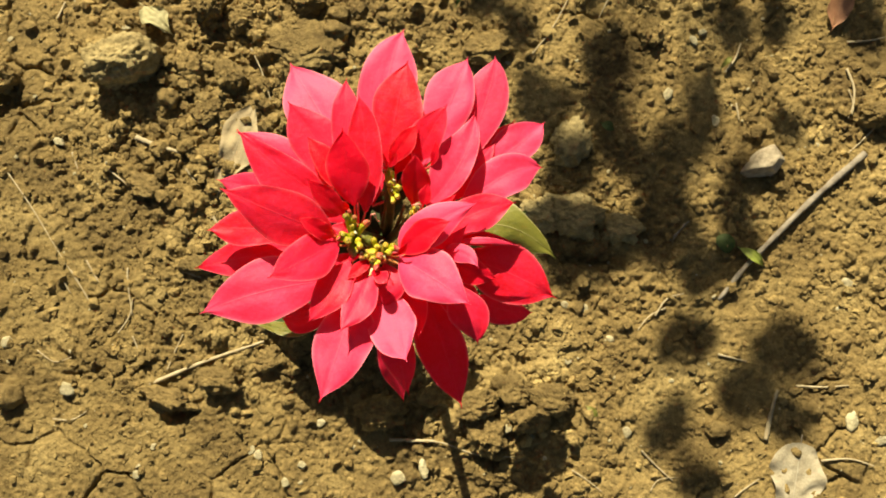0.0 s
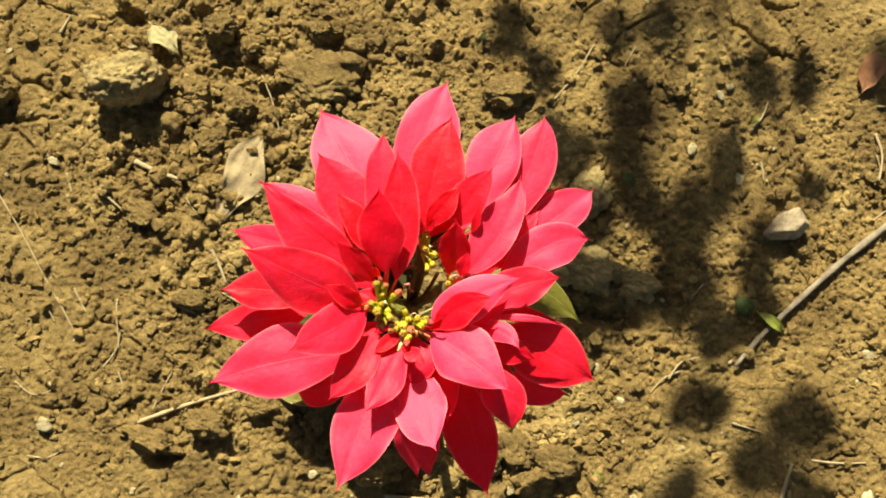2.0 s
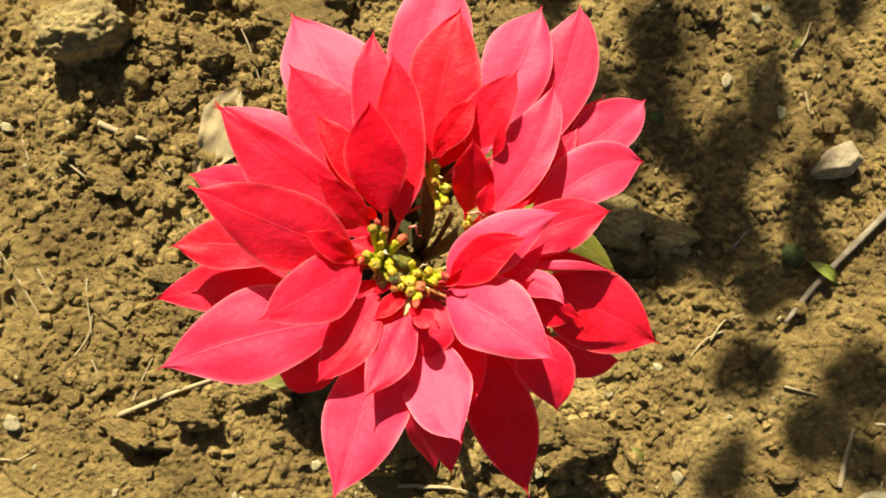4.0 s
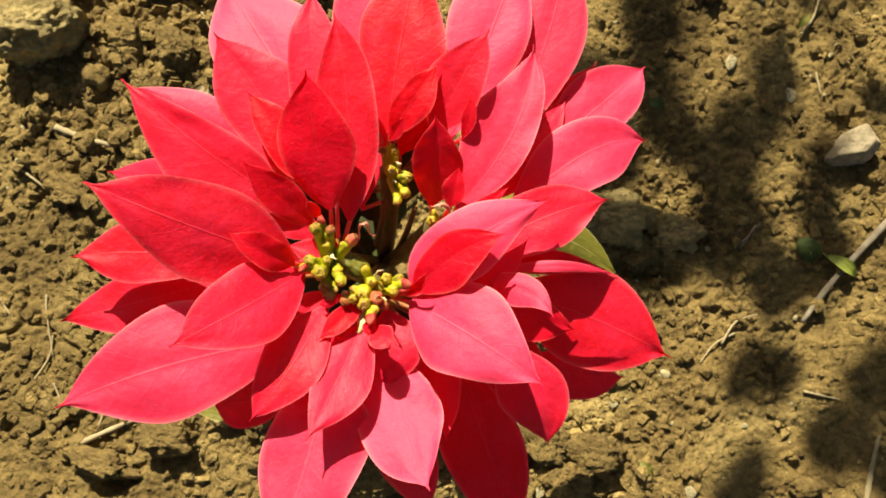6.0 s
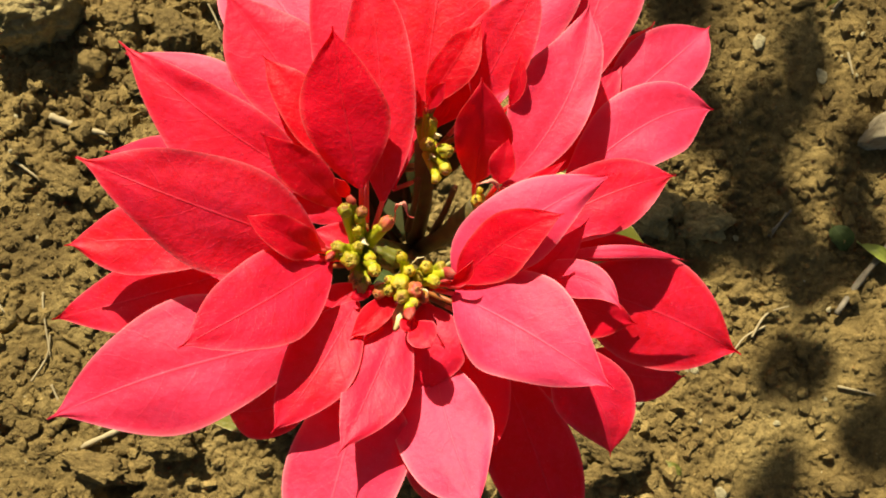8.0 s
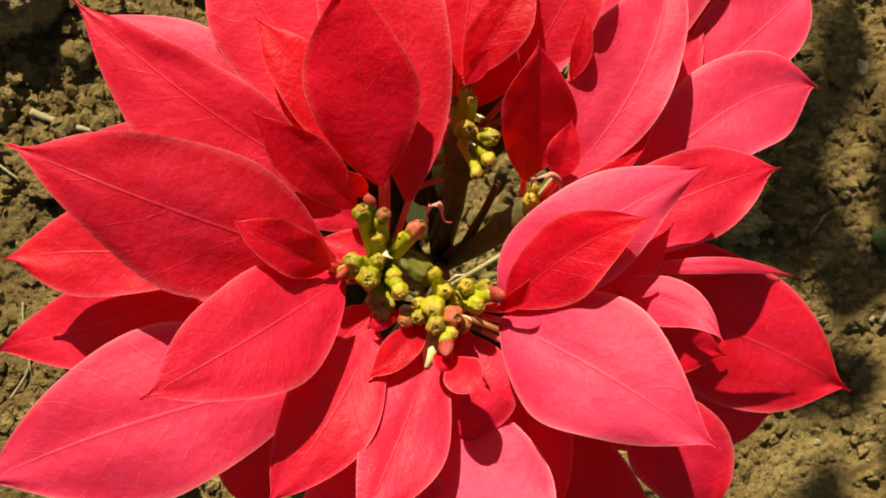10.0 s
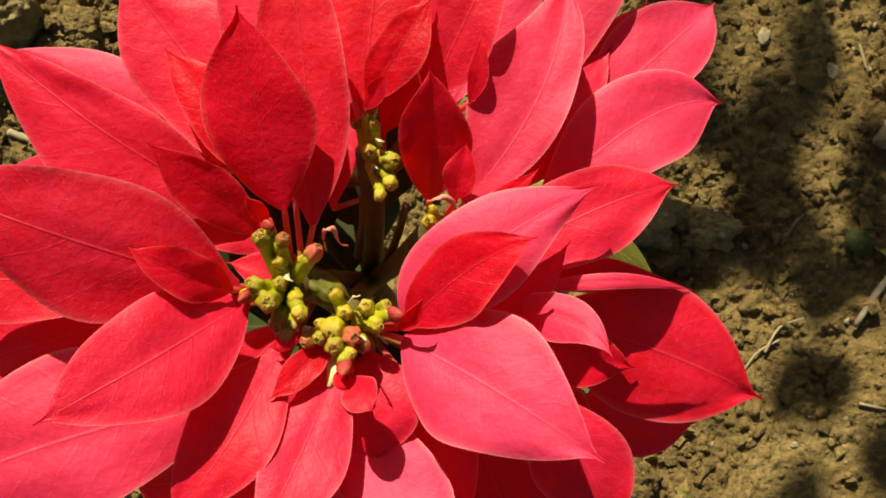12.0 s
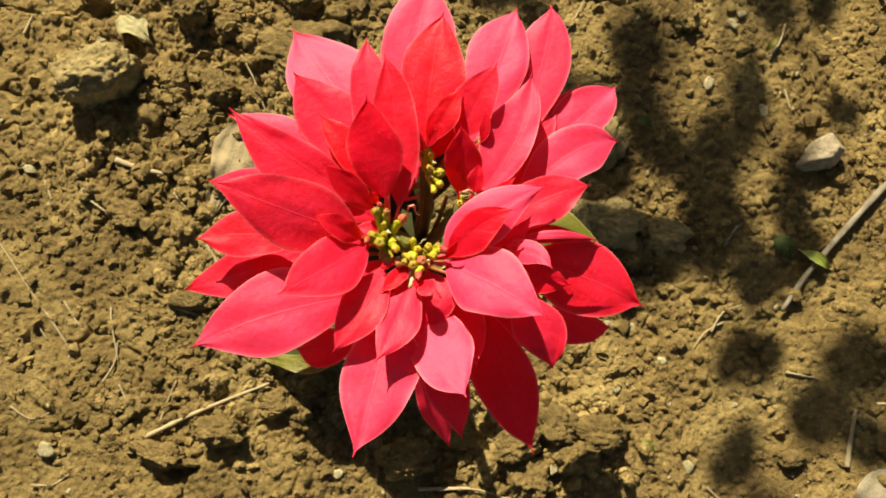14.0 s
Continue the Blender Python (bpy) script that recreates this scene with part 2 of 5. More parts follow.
# Leaf colour darkened to carry the shade of the hollow under the bracts.
leaf_shaded = sheet("leaf_shaded", (0.060, 0.058, 0.016), (0.035, 0.04, 0.01), (0.12, 0.12, 0.04), (0.09, 0.09, 0.03), (0.10, 0.09, 0.01), 0.15, 0.7, gloss=0.15)
withered = plain("withered_pink", (0.60, 0.06, 0.05), (0.74, 0.36, 0.24), 260, 0.6, 0.0001)
bark = plain("bark", (0.09, 0.07, 0.045), (0.16, 0.125, 0.08), 40, 0.9, 0.002)


# ---- mesh helpers ----
def link_mesh(name, bm, mat, parent=None, label="", smooth=True):
    me = bpy.data.meshes.new(name)
    bm.to_mesh(me)
    bm.free()
    for p in me.polygons:
        p.use_smooth = smooth
    for one in mat if isinstance(mat, (list, tuple)) else [mat]:
        me.materials.append(one)
    ob = new(name, me)
    if parent:
        ob.parent = parent
    if label:
        tagged(ob, label)
    return ob


part = link_mesh


def tube(bm, pts, radii, sides=8, slot=0):
    """A round, tapering rod along the points, closed at both ends."""
    rings = []
    for i, p in enumerate(pts):
        p = Vector(p)
        t = (Vector(pts[min(i + 1, len(pts) - 1)]) - Vector(pts[max(i - 1, 0)])).normalized()
        u = t.cross(Vector((0.31, 0.17, 0.93)) if abs(t.z) < 0.9 else Vector((1, 0, 0))).normalized()
        v = t.cross(u)
        rings.append([bm.verts.new(p + radii[i] * (u * math.cos(a) + v * math.sin(a))) for a in (2 * math.pi * k / sides for k in range(sides))])
    faces = []
    for a, b in zip(rings, rings[1:]):
        for k in range(sides):
            faces.append(bm.faces.new((a[k], a[(k + 1) % sides], b[(k + 1) % sides], b[k])))
    faces.append(bm.faces.new(rings[0][::-1]))
    faces.append(bm.faces.new(rings[-1]))
    for f in faces:
        f.material_index = slot
    return faces


def arc(a, b, c, s):
    """The point at s on the bow from a over b (at s = 0.5) to c."""
    a, b, c = Vector(a), Vector(b), Vector(c)
    k = b * 2 - (a + c) / 2
    return a * (1 - s) ** 2 + k * 2 * s * (1 - s) + c * s * s


def leaf_surface(bm, base, mid, tip, wl, wr, peak, cup, roll=0.0, wave=0.0, seed=0, nu=26, nv=12, thick=0.00024, blunt=1.0, fold=0.0, crumple=1.0):
    """A pointed oval leaf along a bowed midrib, as a thin closed shell; cup lifts its edges, wave ripples them."""
    rng = random.Random(seed)
    ph = [rng.uniform(0, 6.3) for _ in range(4)]
    bb = blunt
    aa = bb * peak / (1 - peak)
    top = peak ** aa * (1 - peak) ** bb
    uv = bm.loops.layers.uv.verify()
    rows, keep = [], []
    for i in range(nu + 1):
        s = i / nu
        c = arc(base, mid, tip, s)
        t = (arc(base, mid, tip, min(1, s + 0.02)) - arc(base, mid, tip, max(0, s - 0.02))).normalized()
        flat = Vector((t.y, -t.x, 0))
        flat = flat.normalized() if flat.length > 1e-5 else Vector((1, 0, 0))
        n = flat.cross(t).normalized()
        a = radians(roll)
        right, up = flat * math.cos(a) + n * math.sin(a), n * math.cos(a) - flat * math.sin(a)
        r = s / 0.955
        f = r ** aa * (1 - r) ** bb / top if 0 < r < 1 else 0
        spike = 0.12 * (1 - s) / 0.16
        f = max((f ** 4 + min(spike, 0.2) ** 4) ** 0.25 if s > 0.5 else f, 0.012, 0.085 - 0.3 * s)
        row = []
        for j in range(nv + 1):
            v = 2 * j / nv - 1
            w = (wr if v > 0 else wl) * f
            w *= 1 + wave * 0.5 * math.sin(9 * s + ph[0] + (2 if v > 0 else 0)) * abs(v)
            lift = fold * w * abs(v) + (cup - 0.5 * fold) * w * abs(v) ** 2.2 + wave * w * abs(v) ** 2 * 0.45 * math.sin(13 * s + ph[1] + (2.4 if v > 0 else 0))
            lift += 0.10 * crumple * max(wl, wr) * noise.noise(Vector((s * 4 * crumple ** 0.5 + ph[2], v * 1.6 * crumple ** 0.5 + ph[3], 0.0))) * (0.3 + 0.7 * abs(v)) * min(1, 4 * s)
            lift -= 0.03 * w * (1 - abs(v)) ** 8
            row.append((c + right * (v * w) + up * lift, up, (s, (v + 1) / 2)))
        rows.append(row)
    for off, flip in ((0.5, False), (-0.5, True)):
        vs = [[bm.verts.new(p + u * thick * off) for p, u, _ in row] for row in rows]
        keep.append(vs)
        for i in range(nu):
            for j in range(nv):
                q = [(i, j), (i, j + 1), (i + 1, j + 1), (i + 1, j)]
                if not flip:
                    q.reverse()
                fc = bm.faces.new([vs[x][y] for x, y in q])
                for lp, (x, y) in zip(fc.loops, q):
                    lp[uv].uv = rows[x][y][2]
    t, b = keep
    rim = set(v for vs in t for v in vs)
    ring = [(0, j) for j in range(nv)] + [(i, nv) for i in range(nu)] + [(nu, j) for j in range(nv, 0, -1)] + [(i, 0) for i in range(nu, 0, -1)]
    for (i, j), (k, l) in zip(ring, ring[1:] + ring[:1]):
        fc = bm.faces.new((t[i][j], t[k][l], b[k][l], b[i][j]))
        for e in fc.edges:
            if (e.verts[0] in rim) == (e.verts[1] in rim):
                e.smooth = False
        for lp, (x, y) in zip(fc.loops, ((i, j), (k, l), (k, l), (i, j))):
            lp[uv].uv = rows[x][y][2]


# ---- ground ----
def lattice(ix, iy, seed):
    h = (ix.astype(np.int64) * 374761393 + iy.astype(np.int64) * 668265263 + seed * 974711) & 0x7FFFFFFF
    h = ((h ^ (h >> 13)) * 1274126177) & 0x7FFFFFFF
    return ((h ^ (h >> 16)) & 0xFFFF) / 65535.0


def vnoise(x, y, seed):
    ix, iy = np.floor(x), np.floor(y)
    fx, fy = x - ix, y - iy
    fx, fy = fx * fx * (3 - 2 * fx), fy * fy * (3 - 2 * fy)
    a, b = lattice(ix, iy, seed), lattice(ix + 1, iy, seed)
    c, d = lattice(ix, iy + 1, seed), lattice(ix + 1, iy + 1, seed)
    return (a * (1 - fx) + b * fx) * (1 - fy) + (c * (1 - fx) + d * fx) * fy


def fbm(x, y, scale, octaves, seed, gain=0.5):
    out, amp, tot = 0, 1.0, 0
    for k in range(octaves):
        out = out + amp * vnoise(x * scale + 17.3 * k, y * scale - 9.1 * k, seed + k)
        tot += amp
        amp, scale = amp * gain, scale * 2.03
    return out / tot


STEP = 0.0019
X0, X1, Y0, Y1 = -0.80, 0.80, -0.40, 0.72


def axis(lo, hi):
    mid = np.arange(lo, hi + STEP / 2, STEP)
    grow = STEP * np.cumsum(1.27 ** np.arange(1, 42))
    return np.concatenate((lo - grow[::-1], mid, mid[-1] + grow)), len(grow)


AX, NX = axis(X0, X1)
AY, NY = axis(Y0, Y1)
GX, GY = np.meshgrid(AX, AY, indexing="xy")


def blob(x, y, cx, cy, rx, ry):
    return np.exp(-(((x - cx) / rx) ** 2 + ((y - cy) / ry) ** 2))


def cloddy(x, y):
    """How broken the soil is: 1 heaped clods, 0 smooth trodden earth."""
    d = 0.05 + 0.20 * np.clip(4 * (fbm(x, y, 6, 2, 91) - 0.52), 0, 1) + 0.75 * blob(x, y, -0.30, 0.36, 0.17, 0.22) + 0.3 * blob(x, y, -0.05, 0.46, 0.3, 0.10)
    d = d + 0.8 * blob(x, y, 0.08, -0.06, 0.13, 0.08) + 0.5 * blob(x, y, -0.20, 0.02, 0.14, 0.10) + 0.8 * blob(x, y, -0.05, 0.1, 0.2, 0.15)
    d = d + 0.6 * blob(x, y, 0.21, 0.2, 0.09, 0.1) + 0.12 * blob(x, y, 0.45, 0.36, 0.2, 0.15) + 0.3 * blob(x, y, 0.58, 0.15, 0.12, 0.2)
    return np.minimum(d, 1.0)


near = np.clip(1.6 - np.maximum(np.abs(GX) / 0.9, np.abs(GY - 0.15) / 0.7), 0.0, 1.0)
CL = cloddy(GX, GY)
H = 0.018 * (fbm(GX, GY, 2.6, 3, 3) - 0.5) + 0.013 * (fbm(GX, GY, 14, 4, 11) - 0.5)
H = H + (0.0062 + 0.0135 * CL) * (fbm(GX, GY, 48, 4, 23, 0.72) - 0.5)
rid = 1 - 2 * np.abs(fbm(GX, GY, 85, 3, 71, 0.6) - 0.5)
H = H + (0.0016 + 0.0074 * CL) * (rid - 0.75) + (0.0024 + 0.0020 * CL) * (vnoise(GX * 240, GY * 240, 77) - 0.5)
H = H * near
# shrinkage cracks of the trodden, dry parts: gaps between drying plates
smooth_part = np.clip(1.5 - 2.4 * CL, 0, 1) * near
wx = GX + 0.022 * (fbm(GX, GY, 26, 3, 41) - 0.5)
wy = GY + 0.022 * (fbm(GX, GY, 26, 3, 47) - 0.5)
plates = np.random.default_rng(19)
first, second = np.full(GX.shape, 9.0), np.full(GX.shape, 9.0)
for k in range(230):
    far = np.hypot(wx - plates.uniform(-0.75, 0.75), wy - plates.uniform(-0.38, 0.62))
    second = np.minimum(second, np.maximum(first, far))
    first = np.minimum(first, far)
dry = 0.25 + blob(GX, GY, 0.28, -0.03, 0.12, 0.16) + blob(GX, GY, -0.42, -0.14, 0.22, 0.08) + 0.6 * blob(GX, GY, 0.47, -0.10, 0.15, 0.12)
open_part = smooth_part * np.clip(6 * (fbm(GX, GY, 9, 2, 61) - 0.62 + 0.22 * dry), 0, 1)
H = H - 0.011 * open_part * np.exp(-(((second - first) / 0.0032) ** 2))


def stamp(cx, cy, rx, ry, high, turn, seed, pit=False):
    """A clod pressed up out of (or a hollow sunk into) the soil."""
    reach = 1.35 * max(rx, ry)
    i0, i1 = np.searchsorted(AX, (cx - reach, cx + reach))
    j0, j1 = np.searchsorted(AY, (cy - reach, cy + reach))
    if i1 - i0 < 2 or j1 - j0 < 2:
        return
    x, y = GX[j0:j1, i0:i1] - cx, GY[j0:j1, i0:i1] - cy
    ca, sa = math.cos(turn), math.sin(turn)
    d = np.sqrt(((x * ca + y * sa) / rx) ** 2 + ((y * ca - x * sa) / ry) ** 2)
    d = d + 1.0 * (fbm(x + seed * 0.37, y, 1.1 / max(rx, 0.004), 3, seed, 0.6) - 0.5)
    d = np.maximum(d, 0.0)
    if pit:
        H[j0:j1, i0:i1] -= high * np.clip(1.15 - d, 0, 1) ** 0.8
    else:
        rise = high * np.clip(1 - d ** 2.2, 0, 1) * (0.8 + 0.4 * fbm(x + seed * 0.11, y, 220, 2, seed + 5))
        H[j0:j1, i0:i1] = np.maximum(H[j0:j1, i0:i1], H[j0:j1, i0:i1] * 0.35 + rise)


dice = random.Random(7)
for k in range(5200):
    x, y = dice.uniform(X0, X1), dice.uniform(Y0, Y1)
    dens = float(cloddy(np.float64(x), np.float64(y)))
    if dice.random() > dens * 1.05 - 0.06:
        continue
    r = 0.0045 + 0.017 * dice.random() ** 2.4 * (0.35 + 0.65 * dens)
    stamp(x, y, r * dice.uniform(0.8, 1.4), r * dice.uniform(0.7, 1.1), r * dice.uniform(0.55, 1.0), dice.uniform(0, 3.1), k)
stamp(-0.247, 0.432, 0.018, 0.013, 0.014, 0.2, 9001, True)
stamp(-0.332, 0.425, 0.020, 0.012, 0.014, 0.0, 9002, True)
stamp(-0.345, -0.082, 0.026, 0.012, 0.026, 0.5, 9003, True)
stamp(-0.617, 0.365, 0.024, 0.03, 0.03, 0.0, 9006, True)
stamp(-0.02, 0.405, 0.03, 0.018, 0.026, 0.0, 9007, True)
stamp(0.225, 0.125, 0.06, 0.016, 0.026, -0.1, 9008, True)
stamp(-0.436, 0.505, 0.026, 0.014, 0.02, 0.0, 9009, True)

verts = np.stack((GX.ravel(), GY.ravel(), H.ravel()), 1).astype(np.float32)
nx, ny = len(AX), len(AY)
ids = np.arange(nx * ny, dtype=np.int32).reshape(ny, nx)
quads = np.stack((ids[:-1, :-1].ravel(), ids[:-1, 1:].ravel(), ids[1:, 1:].ravel(), ids[1:, :-1].ravel()), 1)
gm = bpy.data.meshes.new("ground")
gm.vertices.add(len(verts))
gm.vertices.foreach_set("co", verts.ravel())
gm.loops.add(quads.size)
gm.loops.foreach_set("vertex_index", quads.ravel())
gm.polygons.add(len(quads))
gm.polygons.foreach_set("loop_start", np.arange(0, quads.size, 4, dtype=np.int32))
gm.polygons.foreach_set("use_smooth", np.ones(len(quads), dtype=bool))
gm.update(calc_edges=True)
gm.materials.append(soil)
ground = tagged(new("ground", gm), "dry yellowish-brown garden soil, cloddy and cracked", "ground", kind="structure")


def gz(x, y):
    i = min(max(int(np.searchsorted(AX, x)), 0), nx - 1)
    j = min(max(int(np.searchsorted(AY, y)), 0), ny - 1)
    return float(H[j, i])


# loose crumbs of soil and grit
def crumb_field(name, count, lo, hi, mat, label, seed, even):
    rng = np.random.default_rng(seed)
    ico = bmesh.new()
    bmesh.ops.create_icosphere(ico, subdivisions=1, radius=1)
    ico.verts.ensure_lookup_table()
    v0 = np.array([v.co[:] for v in ico.verts])
    f0 = np.array([[v.index for v in f.verts] for f in ico.faces])
    ico.free()
    vs, fs, base = [], [], 0
    while len(vs) < count:
        x, y = rng.uniform(X0 + 0.02, X1 - 0.02), rng.uniform(Y0 + 0.02, Y1 - 0.02)
        if rng.random() > even + (1 - even) * float(cloddy(np.float64(x), np.float64(y))):
            continue
        r = lo + (hi - lo) * rng.random() ** 5.0
        q = v0 * (1 + 0.9 * (rng.random((len(v0), 1)) - 0.5)) * np.array([r * rng.uniform(0.7, 1.4), r, r * rng.uniform(0.55, 0.9)])
        a = rng.uniform(0, 6.28)
        c, s = math.cos(a), math.sin(a)
        q = np.stack((q[:, 0] * c - q[:, 1] * s, q[:, 0] * s + q[:, 1] * c, q[:, 2]), 1)
        vs.append(q + np.array([x, y, gz(x, y) + r * 0.12]))
        fs.append(f0 + base)
        base += len(v0)
    me = bpy.data.meshes.new(name)
    me.from_pydata(np.concatenate(vs).tolist(), [], np.concatenate(fs).tolist())
    me.materials.append(mat)
    return tagged(new(name, me), label, "soil", kind="stuff")


crumb_field("soil_crumbs", 29000, 0.0008, 0.0085, crumb_soil, "loose brown soil crumbs scattered over the bed", 5, 0.05)
crumb_field("soil_grains", 26000, 0.0006, 0.0026, crumb_soil, "fine grains of dry brown soil", 8, 0.75)
crumb_field("grit", 1000, 0.0007, 0.0034, pale_stone, "scattered pale grit grains on the soil", 6, 0.6)


# ---- loose stones, clods, straw ----
def rock(name, label, x, y, rx, ry, high, turn, mat):
    bm = bmesh.new()
    big = max(rx, ry) > 0.02
    if name == "soil_clod":
        high = 0.8 * high
    rough = {"soil_clod": 0.75, "rock": 0.5}.get(name, 0.45)
    bmesh.ops.create_icosphere(bm, subdivisions=5 if big else 3, radius=1)
    off = Vector((x * 31, y * 57, rx * 400))
    cut = random.Random(int(x * 1000) * 7 + int(y * 1000))
    planes = [(Vector((cut.gauss(0, 1), cut.gauss(0, 1), cut.gauss(-0.1, 0.5))).normalized(), cut.uniform(0.62, 0.9)) for _ in range(8)]
    planes.append((Vector((-0.16, 0.22, 0.95)).normalized(), 0.66))
    for v in bm.verts:
        d = v.co.normalized()
        k = 1 + rough * 0.5 * noise.noise(d * 1.3 + off) + rough * 0.34 * noise.noise(d * 2.7 + off) + 0.15 * noise.noise(d * 7 + off)
        if big and name != "stone":
            k += 0.09 * abs(noise.noise(d * 5 + off)) + 0.07 * noise.noise(d * 11 + off) + 0.04 * noise.noise(d * 24 + off) + 0.02 * noise.noise(d * 50 + off)
        elif big:
            k += 0.06 * abs(noise.noise(d * 4 + off)) + 0.03 * noise.noise(d * 11 + off) + 0.012 * noise.noise(d * 24 + off)
        if name == "soil_clod" and big:
            n, far = planes[-1]
            if d.dot(n) > 0.05:
                k = min(k, 1.25 * far / d.dot(n) + 0.16 * noise.noise(d * 5 + off) + 0.07 * noise.noise(d * 13 + off))
        elif name not in ("soil_clod", "rock"):
            for n, far in planes:
                if d.dot(n) > 0.05:
                    k = min(k, far / d.dot(n) + 0.03 * noise.noise(d * 6 + off))
        p = d * k
        v.co = (p.x * rx, p.y * ry, math.copysign(abs(p.z) ** (0.85 if name == "soil_clod" else 0.62), p.z) * high)
    ob = link_mesh(name, bm, mat)
    ob.matrix_world = pose(x, y, gz(x, y) + high * (0.35 if name == "soil_clod" else 0.5), 0, 0, turn)
    kind = {"rock": "rock", "stone": "stone", "pebble": "pebble"}.get(name, "soil clod")
    group = {"pebble": "scattered pebbles", "soil_clod": "soil clods"}.get(name, "")
    return tagged(ob, label, kind, group)


def straw(name, label, mat, r, pts):
    bm = bmesh.new()
    n = 14
    path, rad = [], []
    for i in range(n + 1):
        s = i / n * (len(pts) - 1)
        k = min(int(s), len(pts) - 2)
        f = s - k
        p0, p1, p2, p3 = (Vector(pts[min(max(q, 0), len(pts) - 1)]) for q in (k - 1, k, k + 1, k + 2))
        p = 0.5 * (p1 * 2 + (p2 - p0) * f + (p0 * 2 - p1 * 5 + p2 * 4 - p3) * f * f + (p1 * 3 - p0 - p2 * 3 + p3) * f ** 3)
        path.append(p)
        rad.append(r * (1 - 0.45 * i / n) * (1 + 0.16 * math.sin(i * 2.7 + r * 9000)))
    hs = [gz(*p) for p in path]
    a, b = max(hs[:5]), max(hs[-5:])
    mid = max(h - (a + (b - a) * i / n) for i, h in enumerate(hs))
    path = [(p.x, p.y, a + (b - a) * i / n + max(0, mid) * 0.6 + r * 0.6) for i, p in enumerate(path)]
    tube(bm, path, rad, 7)
    ob = link_mesh(name, bm, mat)
    return tagged(ob, label, name, "straws on the soil" if name == "straw" else "")


def ground_leaf(name, label, mat, a, b, width, bow, cup, roll=0.0, wave=0.3, category="leaf", seed=1, peak=0.45, blunt=1.1, crumple=1.5, sink=0.0):
    a3, b3 = (Vector((*p, gz(*p) + 0.004 - sink + 0.3 * max(0.0, width - 0.012))) for p in (a, b))
    m3 = (a3 + b3) / 2 + Vector((0, 0, bow))
    bm = bmesh.new()
    leaf_surface(bm, a3, m3, b3, width, width, peak, cup, roll, wave, seed, 36, 16, 0.0006, blunt, crumple=crumple)
    tube(bm, [a3, a3 + (a3 - b3) * 0.12], [0.0009, 0.0007], 6)
    return tagged(link_mesh(name, bm, mat), label, category)


rock("rock", "large tan weathered rock half sunk in the soil", -0.430, 0.408, 0.047, 0.033, 0.042, 8, tan_stone)
rock("stone", "pale tan stone lying in crumbly soil", 0.473, 0.259, 0.033, 0.021, 0.024, 18, grey_stone)
rock("soil_clod", "dark lumpy clod of damp soil", 0.198, 0.185, 0.038, 0.028, 0.028, -10, tan_stone)
rock("soil_clod", "dark lumpy clod of damp soil", 0.269, 0.168, 0.030, 0.022, 0.026, 0, tan_stone)
rock("soil_clod", "dark lumpy clod of damp soil", 0.155, 0.189, 0.028, 0.024, 0.030, -30, tan_stone)
rock("soil_clod", "grey dry clod in the shade", 0.201, 0.290, 0.024, 0.033, 0.026, -5, tan_stone)
rock("soil_clod", "broad flat clod of dry soil", -0.174, 0.435, 0.052, 0.035, 0.020, -8, clod_soil)
rock("soil_clod", "crumbly pale clod of soil", 0.084, 0.428, 0.030, 0.021, 0.024, 10, clod_soil)
rock("soil_clod", "small brown clod of soil", -0.174, 0.496, 0.021, 0.013, 0.027, 0, clod_soil)
rock("soil_clod", "small brown clod of soil", -0.316, 0.489, 0.021, 0.019, 0.027, 0, clod_soil)
rock("soil_clod", "brown soil clod beside the plant", -0.069, -0.082, 0.032, 0.022, 0.035, 0, clod_soil)
rock("soil_clod", "brown soil clod beside the plant", 0.073, -0.116, 0.025, 0.024, 0.033, -30, clod_soil)
rock("soil_clod", "brown soil clod beside the plant", 0.133, -0.092, 0.027, 0.019, 0.030, 0, clod_soil)
rock("soil_clod", "brown soil clod beside the plant", 0.110, -0.055, 0.028, 0.022, 0.030, -20, clod_soil)
rock("soil_clod", "brown soil clod beside the plant", 0.063, -0.073, 0.027, 0.019, 0.030, 20, clod_soil)
rock("soil_clod", "brown soil clod beside the plant", 0.165, -0.067, 0.030, 0.019, 0.027, -15, clod_soil)
rock("soil_clod", "rounded brown clod of soil", -0.290, -0.037, 0.028, 0.017, 0.030, -12, clod_soil)
rock("soil_clod", "ledge of broken brown soil", -0.361, -0.062, 0.035, 0.014, 0.024, -18, clod_soil)
rock("soil_clod", "pale crumbled clod of soil", -0.222, -0.011, 0.021, 0.014, 0.018, 20, clod_soil)
rock("soil_clod", "dark soil clod at the bed edge", -0.612, 0.393, 0.021, 0.022, 0.028, 0, clod_soil)
rock("soil_clod", "pale rounded clod of soil", 0.639, 0.327, 0.027, 0.016, 0.028, 0, clod_soil)
rock("soil_clod", "pale crumbly clod of soil", 0.319, 0.451, 0.016, 0.021, 0.018, 0, clod_soil)
rock("soil_clod", "broken brown clod of soil", -0.133, 0.455, 0.019, 0.014, 0.018, 0, clod_soil)
rock("soil_clod", "broken brown clod of soil", -0.340, 0.407, 0.022, 0.016, 0.018, 0, clod_soil)
rock("soil_clod", "broken brown clod of soil", -0.283, 0.390, 0.021, 0.017, 0.018, -40, clod_soil)
rock("soil_clod", "broken brown clod of soil", -0.372, 0.361, 0.019, 0.014, 0.018, -10, clod_soil)
rock("soil_clod", "broken brown clod of soil", -0.315, 0.340, 0.021, 0.016, 0.018, 15, clod_soil)
rock("soil_clod", "broken brown clod of soil", -0.400, 0.235, 0.024, 0.016, 0.014, -20, clod_soil)
rock("soil_clod", "pale crumbled clod of soil", -0.129, 0.481, 0.016, 0.011, 0.016, 0, clod_soil)
